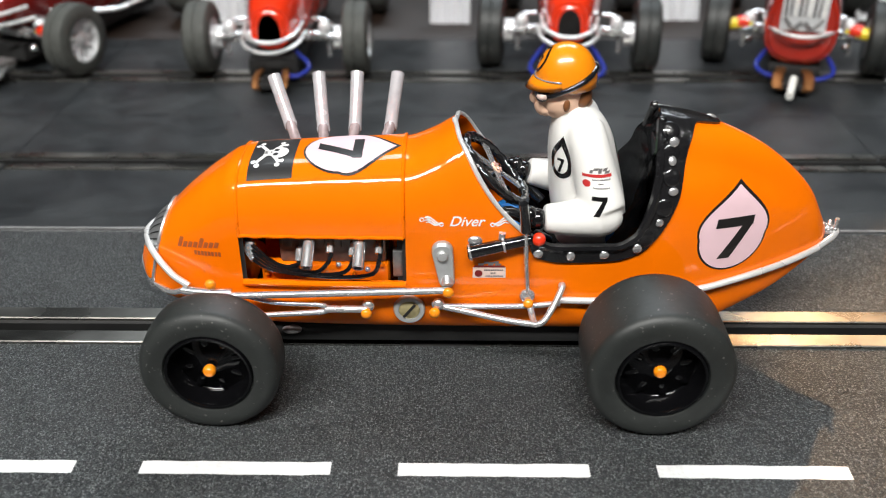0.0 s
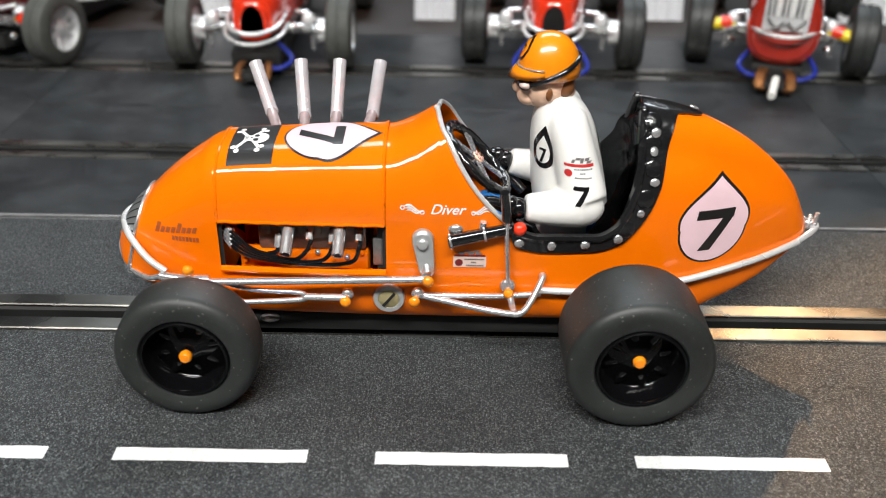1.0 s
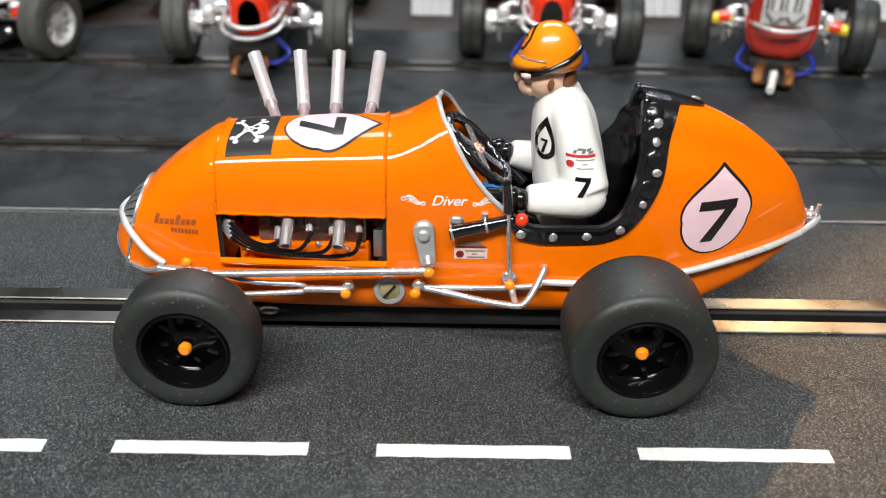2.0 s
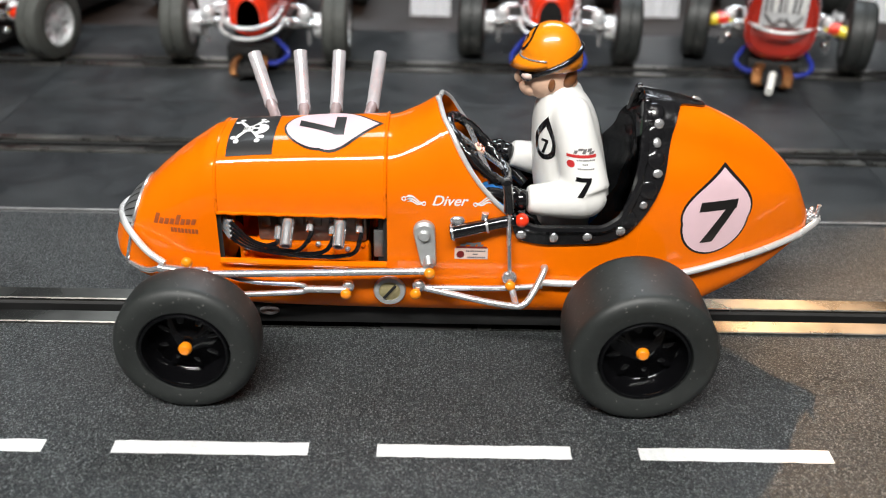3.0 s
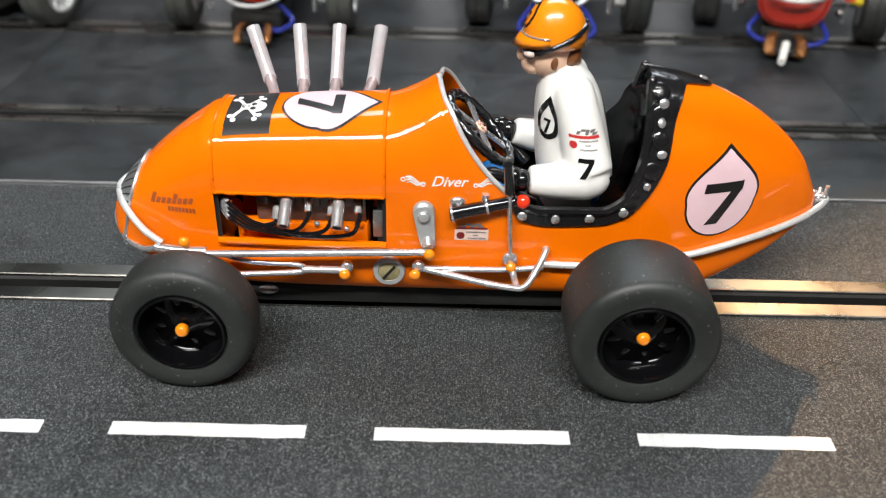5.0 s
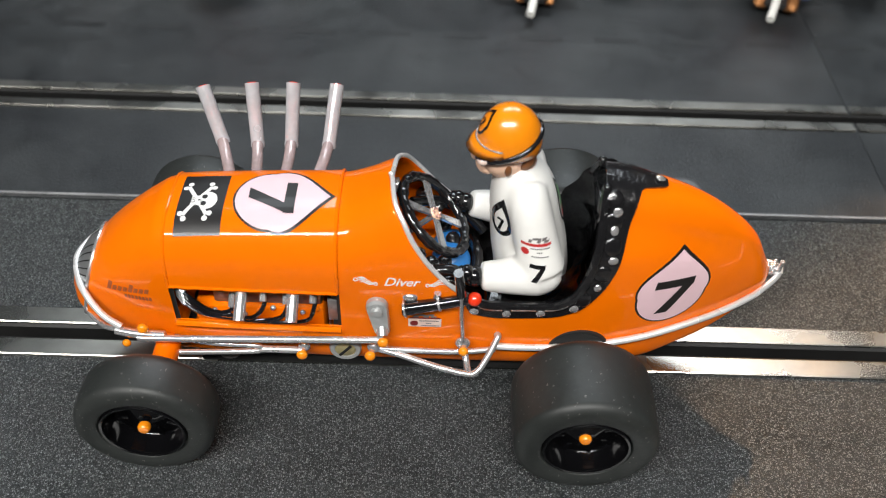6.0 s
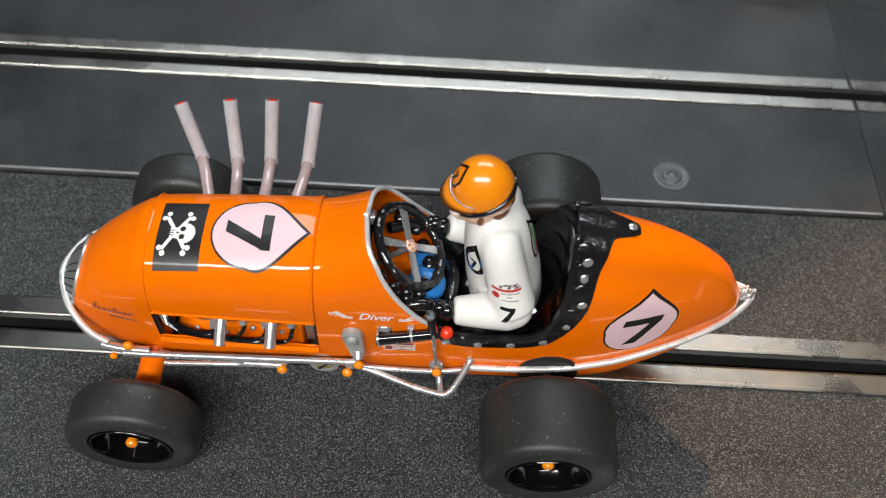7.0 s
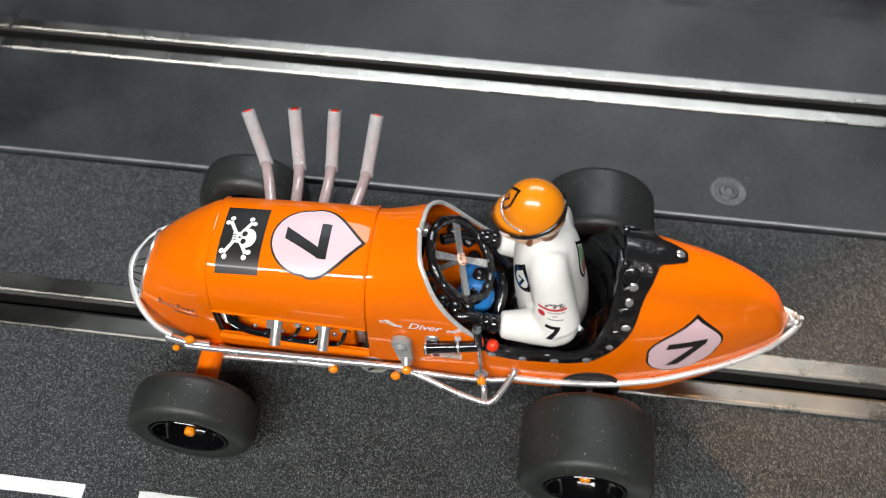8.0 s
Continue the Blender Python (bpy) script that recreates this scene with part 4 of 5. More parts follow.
bm = bmesh.new()
blob(bm, (-0.0385, -0.0105, 0.0068), (0.0024, 0.0014, 0.0010), None, 14, 9)
part("pale_tab", bm, DECAL_GREY, car, "pale plastic tab under the pan")
for pts in ([(0.0030, -0.0108, 0.0330), (0.0080, -0.0112, 0.0375), (0.0135, -0.0104, 0.0385), (0.0185, -0.0100, 0.0350)], [(0.0040, -0.0070, 0.0300), (0.0095, -0.0090, 0.0330), (0.0165, -0.0085, 0.0330), (0.0220, -0.0060, 0.0290)],
            [(0.0045, 0.0080, 0.0410), (0.0105, 0.0110, 0.0390), (0.0165, 0.0110, 0.0360), (0.0215, 0.0085, 0.0320)], [(0.0195, -0.0040, 0.0280), (0.0200, 0.0020, 0.0310), (0.0190, 0.0080, 0.0300)]):
    bm = bmesh.new()
    tube(bm, pts, 0.0014, 10, 6)
    part("cockpit_hose", bm, BLACK_LEATHER, car, "lumpy black cockpit padding")
for k in range(9):
    bm = bmesh.new()
    a = radians(150 + 26 * k)
    blob(bm, HUB - WN * 0.0040 + wheel_turn @ Vector((math.cos(a) * 0.0104, math.sin(a) * 0.0098, 0.0006 * math.sin(k * 3.0))), (0.0017, 0.0021, 0.0013), None, 12, 8)
    part("padding_lump", bm, BLACK_LEATHER, car, "glossy black lump of cockpit padding")
bm = bmesh.new()
box(bm, (0.0040, 0.0060, 0.0200), (0.0150, 0.0112, 0.0300), 0.0010)
part("inner_panel", bm, ORANGE, car, "orange inner panel")

# the hand-formed tail swings a little off the middle line towards its tip
for ob in car.children_recursive:
    for w in ob.data.vertices if ob.type == "MESH" else ():
        if w.co.x > 0.058:
            w.co.y += 0.0046 * ((w.co.x - 0.058) / 0.036) ** 1.4

# ---- decals on the car's skin ----
from mathutils.bvhtree import BVHTree


def tree_of(*obs):
    bm = bmesh.new()
    for o in obs:
        bm.from_mesh(o.data)
    t = BVHTree.FromBMesh(bm)
    bm.free()
    return t


HOOD_TREE, TAIL_TREE, NOSE_TREE = tree_of(hood), tree_of(tail), tree_of(nose)


def fill(bm, outline, mat=0):
    f = bm.faces.new([bm.verts.new(Vector((a, b, 0))) for a, b in outline])
    f.material_index = mat


def decal(name, bm, mats, tree, origin, u, v, lift, parent, label="", fine=0.0007):
    """Lays a flat drawing in (a, b) on a curved skin: each point goes along the drawing's normal onto the skin."""
    origin, u, v = Vector(origin), Vector(u).normalized(), Vector(v).normalized()
    nrm = u.cross(v).normalized()
    bmesh.ops.triangulate(bm, faces=bm.faces[:])
    for _ in range(6):
        long = [e for e in bm.edges if e.calc_length() > fine]
        if not long:
            break
        bmesh.ops.subdivide_edges(bm, edges=long, cuts=1)
        bmesh.ops.triangulate(bm, faces=[f for f in bm.faces if len(f.verts) > 3])
    for w in bm.verts:
        p = origin + u * w.co.x + v * w.co.y + nrm * 0.02
        at, n, _, _ = tree.ray_cast(p, -nrm, 0.06)
        if at is None:
            at, n, _, _ = tree.find_nearest(p - nrm * 0.02)
        if n.dot(nrm) < 0:
            n = -n
        w.co = at + n * (lift + w.co.z)
    for f in bm.faces:
        f.smooth = True
    return part(name, bm, mats, parent, label, recalc=False)


def drop_outline(r, tip, n=48):
    """A teardrop: round below, its sides drawn in to a point at height tip."""
    pts = []
    for k in range(n):
        a = math.pi * 2 * k / n - math.pi / 2
        x, y = math.cos(a) * r, math.sin(a) * r
        if y > 0:
            t = y / r
            h = 2 / math.pi * math.asin(t)
            y, x = h * tip, math.copysign(r * (1 - h ** 1.55) * (1 + 0.25 * math.sin(math.pi * h)), x)
        pts.append((x, y))
    return pts


def seven(h, w, bar, slant):
    top = [(-w / 2, h / 2 - bar), (-w / 2 + slant * 0.0002, h / 2), (w / 2, h / 2), (w / 2 - 0.0001, h / 2 - bar)]
    leg = [(w / 2, h / 2 - bar * 0.7), (w / 2 - bar * 1.25, h / 2 - bar), (-w * 0.18 - bar * 0.6, -h / 2), (-w * 0.18 + bar * 0.75, -h / 2)]
    return top, leg


def number_drop(origin, u, v, tree, parent, r, tip, h, w, bar):
    bm = bmesh.new()
    fill(bm, drop_outline(r, tip))
    decal("number_decal_border", bm, DECAL_BLACK, tree, origin, u, v, 0.00010, parent, "black teardrop border")
    bm = bmesh.new()
    fill(bm, drop_outline(r - 0.00045, tip - 0.0010))
    decal("number_decal", bm, PINK, tree, origin, u, v, 0.00018, parent, "pale pink teardrop number decal")
    bm = bmesh.new()
    for q in seven(h, w, bar, 1):
        fill(bm, q)
    decal("number_seven", bm, DECAL_BLACK, tree, origin, u, v, 0.00027, parent, "black figure 7")


number_drop((-0.0251, -0.0016, 0.052), (0, -1, 0.0), (1, 0, 0), HOOD_TREE, hood, 0.0084, 0.0136, 0.0102, 0.0092, 0.0023)
for side in (-1, 1):
    number_drop((0.0626, side * 0.0130, 0.0330), (-side * 0.985, -0.0, 0.0), (0.06, 0.0, 1), TAIL_TREE, tail, 0.0081, 0.0130, 0.0098, 0.0090, 0.0022)

# the black flag decal on the hood with a plain skull and crossed bones
bm = bmesh.new()
fill(bm, [(-0.0082, -0.0050), (0.0082, -0.0050), (0.0082, 0.0050), (-0.0082, 0.0050)])
FLAG = (-0.0402, -0.0022, 0.052)
decal("flag_decal", bm, DECAL_BLACK, HOOD_TREE, FLAG, (0, -1, 0), (1, 0, 0), 0.00010, hood, "black flag decal")
bm = bmesh.new()
for a in (-1, 1):
    for k in (-1, 1):
        ex, ey = a * k * 0.0043, -0.0009 + k * 0.0027
        for o in (-0.0006, 0.0006):
            fill(bm, [(ex + o + 0.00062 * math.cos(t), ey - o * a * 0.7 + 0.00062 * math.sin(t)) for t in [2 * math.pi * i / 12 for i in range(12)]])
    ln = Vector((a * 0.0043, 0.0027)).normalized()
    pn, mid = Vector((-ln.y, ln.x)) * 0.00042, Vector((0.0, -0.0009))
    e = ln * 0.0048
    fill(bm, [tuple(mid - e - pn), tuple(mid + e - pn), tuple(mid + e + pn), tuple(mid - e + pn)])
decal("crossbone_mark", bm, DECAL_WHITE, HOOD_TREE, FLAG, (0, -1, 0), (1, 0, 0), 0.00018, hood, "white crossed bones")
bm = bmesh.new()
fill(bm, [(0.0002 + 0.0025 * math.cos(t), 0.0013 + 0.0021 * math.sin(t)) for t in [2 * math.pi * i / 24 for i in range(24)]])
fill(bm, [(-0.0010, -0.0022), (0.0014, -0.0022), (0.0018, 0.0004), (-0.0014, 0.0004)])
decal("skull_mark", bm, DECAL_WHITE, HOOD_TREE, FLAG, (0, -1, 0), (1, 0, 0), 0.00026, hood, "white skull mark")
bm = bmesh.new()
for cx in (-0.0008, 0.0012):
    fill(bm, [(cx + 0.00068 * math.cos(t), 0.0006 + 0.00062 * math.sin(t)) for t in [2 * math.pi * i / 12 for i in range(12)]])
fill(bm, [(-0.0001, -0.0007), (0.0005, -0.0007), (0.0002, 0.0000)])
for cx in (-0.0004, 0.0002, 0.0008):
    fill(bm, [(cx - 0.00010, -0.0022), (cx + 0.00010, -0.0022), (cx + 0.00010, -0.0012), (cx - 0.00010, -0.0012)])
decal("skull_sockets", bm, DECAL_BLACK, HOOD_TREE, FLAG, (0, -1, 0), (1, 0, 0), 0.00034, hood)


def lettering(text, size, shear=0.0):
    cu = bpy.data.curves.new("lettering", "FONT")
    cu.offset = size * 0.012
    cu.body, cu.size, cu.shear, cu.align_x, cu.align_y = text, size, shear, "CENTER", "CENTER"
    ob = bpy.data.objects.new("lettering", cu)
    scene.collection.objects.link(ob)
    me = bpy.data.meshes.new_from_object(ob.evaluated_get(bpy.context.evaluated_depsgraph_get()))
    bpy.data.objects.remove(ob)
    bm = bmesh.new()
    bm.from_mesh(me)
    return bm


for side in (-1, 1):
    u, v = (-side, 0, 0), (0, 0, 1)
    decal("scuttle_lettering", lettering("Diver", 0.0033, 0.35), DECAL_WHITE, TAIL_TREE, (0.0030, side * 0.015, 0.0386), u, v, 0.00012, tail, "white slanted lettering")
    for k in (-1, 1):
        bm = bmesh.new()
        for j in range(3):
            reach = 0.0046 - 0.0008 * j
            pts = [(k * (0.0052 + 0.0005 * j + reach * t), 0.00080 * math.sin((t - 0.45) * 5.2) * (1 - 0.25 * j) + (1 - j) * 0.00042) for t in [i / 14 for i in range(15)]]
            hw = [0.00019 * math.sin(math.pi * (0.08 + 0.86 * i / 14)) for i in range(15)]
            fill(bm, [(a, b + h) for (a, b), h in zip(pts, hw)] + [(a, b - h) for (a, b), h in list(zip(pts, hw))[::-1]])
        for cx, cy in ((k * 0.0099, 0.00045), (k * 0.0056, -0.00055)):
            ro, ri = 0.00055, 0.00030
            for q in range(10):
                t0, t1 = 0.6 * q, 0.6 * (q + 1)
                fill(bm, [(cx + ro * math.cos(t0), cy + ro * math.sin(t0)), (cx + ro * math.cos(t1), cy + ro * math.sin(t1)), (cx + ri * math.cos(t1), cy + ri * math.sin(t1)), (cx + ri * math.cos(t0), cy + ri * math.sin(t0))])
        decal("scroll_mark", bm, DECAL_WHITE, TAIL_TREE, (0.0030 + 0.0002, side * 0.015, 0.0385), u, v, 0.00012, tail, "white scroll flourish")
    # small sponsor stickers: plain marks only
    at = (0.0083, side * 0.015, 0.0264)
    bm = bmesh.new()
    fill(bm, [(-0.0037, -0.0020), (0.0037, -0.0020), (0.0037, 0.0008), (-0.0037, 0.0008)])
    decal("sticker", bm, STICKER, TAIL_TREE, at, u, v, 0.00010, tail, "small faded pinkish sticker with unreadable print")
    bm = bmesh.new()
    fill(bm, [(-0.0035, 0.0008), (0.0035, 0.0008), (0.0033, 0.0013), (-0.0033, 0.0013)])
    fill(bm, [(-0.0024 + 0.0009 * math.cos(t), -0.0008 + 0.0009 * math.sin(t)) for t in [2 * math.pi * i / 14 for i in range(14)]])
    decal("sticker_red_marks", bm, DECAL_MAROON, TAIL_TREE, at, u, v, 0.00018, tail)
    bm = bmesh.new()
    for a, b, w in ((-0.0012, 0.0001, 0.0044), (0.0003, -0.0007, 0.0012), (-0.0008, -0.0015, 0.0038)):
        for q in range(round(w / 0.0004)):
            fill(bm, [(a + 0.0004 * q, b - 0.00018), (a + 0.0004 * q + 0.0003, b - 0.00018), (a + 0.0004 * q + 0.0003, b + 0.00018), (a + 0.0004 * q, b + 0.00018)])
    for a, b, c, h in ((-0.0026, 0.0013, 0.0012, 0.0006), (-0.0014, 0.0017, 0.0010, 0.0006), (-0.0004, 0.0013, 0.0012, 0.0009), (0.0008, 0.0018, 0.0011, 0.0006), (0.0012, 0.0013, 0.0012, 0.0005)):
        fill(bm, [(a, b), (a + c, b), (a + c + 0.0003, b + h), (a + 0.0002, b + h)])
    decal("sticker_print", bm, DECAL_GREY, TAIL_TREE, at, u, v, 0.00020, tail)
    for k in range(8):
        bm = bmesh.new()
        a = -0.0052 + 0.00125 * k
        h = 0.0024 if k in (0, 4) else 0.0014
        fill(bm, [(a, -0.0005 + 0.0001 * k), (a + 0.0009, -0.0005 + 0.0001 * k), (a + 0.0009 + h * 0.35, -0.0005 + 0.0001 * k + h), (a + h * 0.35, -0.0005 + 0.0001 * k + h)])
        decal("print_bar", bm, DECAL_BROWN, NOSE_TREE, (-0.0572, side * 0.015, 0.0308), (-side, 0, 0), (0, 0, 1), 0.00010, nose, "faded dark print bar")
        bm = bmesh.new()
        a = -0.0012 + 0.0008 * k
        fill(bm, [(a, -0.0020), (a + 0.0006, -0.0020), (a + 0.0006, -0.0009), (a, -0.0009)])
        decal("print_bar", bm, DECAL_BROWN, NOSE_TREE, (-0.0572, side * 0.015, 0.0308), (-side, 0, 0), (0, 0, 1), 0.00010, nose, "faded dark print bar")

# ---- the seated driver figure: one painted moulded piece ----
FIG = [CLOTH, ORANGE_BRIGHT, SKIN, HAIR, BLACK_GLOSS, BLUE, DECAL_RED, DECAL_GREY, SILVER, GREEN, STICKER]
suit = bmesh.new()
# torso: sections from the seat up to the neck (z, centre x, half depth, half width)
TORSO = [(0.0262, 0.0325, 0.0082, 0.0086), (0.0310, 0.0322, 0.0087, 0.0090), (0.0370, 0.0313, 0.0087, 0.0092), (0.0430, 0.0303, 0.0083, 0.0092), (0.0490, 0.0294, 0.0078, 0.0090), (0.0535, 0.0287, 0.0069, 0.0084), (0.0565, 0.0281, 0.0057, 0.0070), (0.0588, 0.0273, 0.0044, 0.0052), (0.0605, 0.0266, 0.0036, 0.0040)]
FY = 0.0018
rows = []
zz = [t[0] for t in TORSO]
for z in span(0.0262, 0.0605, 0.0012):
    cx, hd, hw = [hermite(z, zz, [t[k] for t in TORSO]) for k in (1, 2, 3)]
    rows.append([Vector((cx + hd * math.copysign(abs(math.cos(a)) ** 0.85, math.cos(a)), FY + hw * math.copysign(abs(math.sin(a)) ** 0.85, math.sin(a)), z)) for a in [2 * math.pi * k / 32 for k in range(32)]])
vs = loft(suit, rows, True, 0)
suit.faces.new(vs[0]), suit.faces.new(vs[-1])
# arms: near hand low on the wheel, far hand beyond it
gloves = []
for side, elbow, wrist in ((-1, (0.0326, -0.0104, 0.0381), (0.0202, -0.0112, 0.0377)), (1, (0.0305, 0.0122, 0.0365), (0.0180, 0.0104, 0.0392))):
    sh, el, ha = Vector((0.0295, FY + side * 0.0070, 0.0536)), Vector(elbow), Vector(wrist)
    tube(suit, [sh + Vector((-0.0005, -side * 0.003, 0.0020)), sh, (sh + el) / 2 + Vector((0.0006, side * 0.0002, 0)), el + Vector((0.0008, 0, 0.0012))], (0.0042, 0.0052), 18, 6, 0.0, 0)
    blob(suit, el, (0.0055, 0.0046, 0.0048), None, 18, 12, 0)
    tube(suit, [el, (el + ha) / 2 + Vector((0, 0, -0.0003)), ha], (0.0050, 0.0032), 18, 5, 0.0, 0)
    gloves.append((ha, (ha - el).normalized()))
for f in suit.faces:
    f.smooth = True
me = bpy.data.meshes.new("suit")
suit.to_mesh(me)
suit.free()
ob = bpy.data.objects.new("suit", me)
scene.collection.objects.link(ob)
# melt the limbs into one moulded figure
rm = ob.modifiers.new("melt", "REMESH")
rm.mode, rm.voxel_size = "VOXEL", 0.00042
sm = ob.modifiers.new("soften", "SMOOTH")
sm.factor, sm.iterations = 0.5, 26
melted = bpy.data.meshes.new_from_object(ob.evaluated_get(bpy.context.evaluated_depsgraph_get()))
bpy.data.objects.remove(ob)
bm = bmesh.new()
bm.from_mesh(melted)
for f in bm.faces:
    f.material_index = 0
for ha, d in gloves:
    blob(bm, ha + d * 0.0014, (0.0026, 0.0024, 0.0024), None, 14, 9, 4)
    blob(bm, ha + d * 0.0030 + Vector((0, 0, 0.0010)), (0.0018, 0.0020, 0.0021), None, 14, 9, 4)
    for k in range(3):
        blob(bm, ha + d * 0.0042 + Vector((0, 0, 0.0020 - 0.0013 * k)), (0.0009, 0.0016, 0.0006), None, 10, 7, 4)
# knees under the dashboard
blob(bm, (0.0138, -0.0008, 0.0316), (0.0046, 0.0048, 0.0040), None, 18, 12, 5)
blob(bm, (0.0140, 0.0062, 0.0305), (0.0042, 0.0032, 0.0030), None, 18, 12, 5)
blob(bm, (0.0366, -0.0082, 0.0308), (0.0018, 0.0018, 0.0019), None, 16, 10, 5)
# neck and head
tube(bm, [(0.0272, FY, 0.0590), (0.0256, FY, 0.0632)], 0.0040, 18, 3, 0.0, 2)
blob(bm, (0.0240, FY, 0.0625), (0.0056, 0.0054, 0.0062), None, 28, 18, 2)
blob(bm, (0.0206, FY, 0.0594), (0.0026, 0.0034, 0.0024), None, 16, 10, 2)
blob(bm, (0.0181, FY, 0.0613), (0.0012, 0.0010, 0.0015), None, 12, 8, 2)
# hair at the nape and the sides
blob(bm, (0.0280, FY, 0.0618), (0.0027, 0.0046, 0.0030), None, 18, 10, 3)
for side in (-1, 1):
    blob(bm, (0.0246, FY + side * 0.0051, 0.0612), (0.0008, 0.0006, 0.0016), None, 10, 8, 3)
# helmet: a domed cap, a peak, a silver crease and a dark strap
tilt = Matrix.Rotation(radians(-3), 3, "Y")
c = Vector((0.0248, FY, 0.0657))
rows = []
for k in range(13):
    a = math.pi / 2 * (k / 12)
    rows.append([c + tilt @ Vector((0.0068 * math.cos(a * 0.98) * math.cos(b), 0.0063 * math.cos(a * 0.98) * math.sin(b), 0.0079 * math.sin(a))) for b in [2 * math.pi * j / 32 for j in range(32)]])
rows.insert(0, [p + Vector((0.0001, 0, -0.0016 if p.x > 0.021 else -0.0004)) for p in rows[0]])
vs = loft(bm, rows, True, 1)
for e in (vs[0], vs[-1]):
    bm.faces.new(e).material_index = 1
rows = []
for j in range(25):
    b = radians(180 - 80 + 160 * j / 24)
    inner = c + tilt @ Vector((0.0067 * math.cos(b), 0.0062 * math.sin(b), 0.0002))
    reach = 0.0024 * math.cos((j / 24 - 0.5) * math.pi) ** 0.6 if 0 < j < 24 else 0.0
    outer = c + tilt @ Vector(((0.0067 + reach) * math.cos(b), (0.0062 + reach * 0.6) * math.sin(b), -0.0006 - reach * 0.3))
    mid = (inner + outer) / 2 + Vector((0, 0, 0.0004))
    rows.append([inner + Vector((0, 0, 0.0010)), mid + Vector((0, 0, 0.0003)), outer, mid - Vector((0, 0, 0.0006)), inner - Vector((0, 0, 0.0006))])
loft(bm, rows, False, 1)
line = [c + tilt @ Vector((0.0069 * math.cos(b), 0.0064 * math.sin(b), 0.0010)) for b in [radians(104 + 152 * j / 16) for j in range(17)]]
tube(bm, line, 0.00022, 6, 1, 0.0, 8)
for side in (-1, 1):
    strap = []
    for j in range(14):
        b = math.pi * j / 14
        h = 0.0026 - 0.0058 * (0.5 - 0.5 * math.cos(b)) ** 0.9
        k = math.sqrt(max(0.0, 1 - (max(0.0, h) / 0.0079) ** 2))
        strap.append(c + tilt @ Vector((0.0068 * k * math.cos(b), side * 0.0063 * k * math.sin(b), h)))
    tube(bm, strap, 0.00062, 8, 2, 0.0, 4)
for side in (-1, 1):
    blob(bm, (0.0195, FY + side * 0.0027, 0.0631), (0.0018, 0.0026, 0.0019), None, 14, 9, 4)
    blob(bm, (0.0194, FY + side * 0.0034, 0.0630), (0.0015, 0.0022, 0.0011), None, 12, 8, 10)
fig_bm = bm
# painted numbers and marks, raised a hair above the suit
tmp = bpy.data.meshes.new("fig_tmp")
fig_bm.to_mesh(tmp)
probe = bmesh.new()
probe.from_mesh(tmp)
FIG_TREE = BVHTree.FromBMesh(probe)
probe.free()
bpy.data.meshes.remove(tmp)


def paint_on(shape, origin, u, v, mat, lift=0.00010):
    ob = decal("paint", shape, [CLOTH], FIG_TREE, origin, u, v, lift, None)
    me = ob.data
    base = [fig_bm.verts.new(w.co) for w in me.vertices]
    for p in me.polygons:
        f = fig_bm.faces.new([base[i] for i in p.vertices])
        f.material_index = mat
    bpy.data.objects.remove(ob)
    bpy.data.meshes.remove(me)


def ring_drop(r, tip, w):
    bm = bmesh.new()
    a, b = drop_outline(r, tip, 40), drop_outline(r - w, tip - w * 1.8, 40)
    va = [bm.verts.new((x, y, 0)) for x, y in a]
    vb = [bm.verts.new((x, y, 0)) for x, y in b]
    for i in range(len(a)):
        bm.faces.new((va[i], va[(i + 1) % len(a)], vb[(i + 1) % len(a)], vb[i]))
    return bm


for side in (-1, 1):
    bm = bmesh.new()
    for q in seven(0.0042, 0.0034, 0.0009, 1):
        fill(bm, q)
    paint_on(bm, (0.0318, side * 0.017, 0.0422), (-side, 0, 0), (0, 0, 1), 4)
    bm = bmesh.new()
    fill(bm, [(-0.0031, 0.0), (0.0031, 0.0), (0.0030, 0.0006), (-0.0032, 0.0006)])
    fill(bm, [(-0.0022 + 0.0008 * math.cos(t), -0.0014 + 0.0008 * math.sin(t)) for t in [2 * math.pi * i / 14 for i in range(14)]])
    paint_on(bm, (0.0312, side * 0.017, 0.0482), (-side, 0, 0), (0, 0, 1), 6)
    bm = bmesh.new()
    for a, b, w in ((-0.0011, -0.0005, 0.0040), (0.0002, -0.0013, 0.0011), (-0.0008, -0.0022, 0.0036)):
        for q in range(round(w / 0.0004)):
            fill(bm, [(a + 0.0004 * q, b - 0.00014), (a + 0.0004 * q + 0.0003, b - 0.00014), (a + 0.0004 * q + 0.0003, b + 0.00014), (a + 0.0004 * q, b + 0.00014)])
    for a, b, c, h in ((-0.0018, 0.0008, 0.0006, 0.0007), (-0.0010, 0.0014, 0.0010, 0.0005), (0.0000, 0.0008, 0.0007, 0.0010), (0.0010, 0.0012, 0.0009, 0.0006), (0.0014, 0.0007, 0.0010, 0.0005)):
        fill(bm, [(a, b), (a + c, b), (a + c + 0.0003, b + h), (a + 0.0002, b + h)])
    paint_on(bm, (0.0312, side * 0.017, 0.0482), (-side, 0, 0), (0, 0, 1), 7)
B0 = (0.0385, FY, 0.0478)
paint_on(ring_drop(0.0036, 0.0075, 0.0006), B0, (0, 1, 0), (0, 0, 1), 4)
bm = bmesh.new()
fill(bm, [(-0.0026, 0.0006), (0.0026, 0.0006), (0.0014, 0.0040), (0.0, 0.0058), (-0.0014, 0.0040)])
paint_on(bm, B0, (0, 1, 0), (0, 0, 1), 9)
bm = bmesh.new()
fill(bm, [(-0.0024, 0.0), (0.0024, 0.0), (0.0018, -0.0020), (0.0, -0.0027), (-0.0018, -0.0020)])
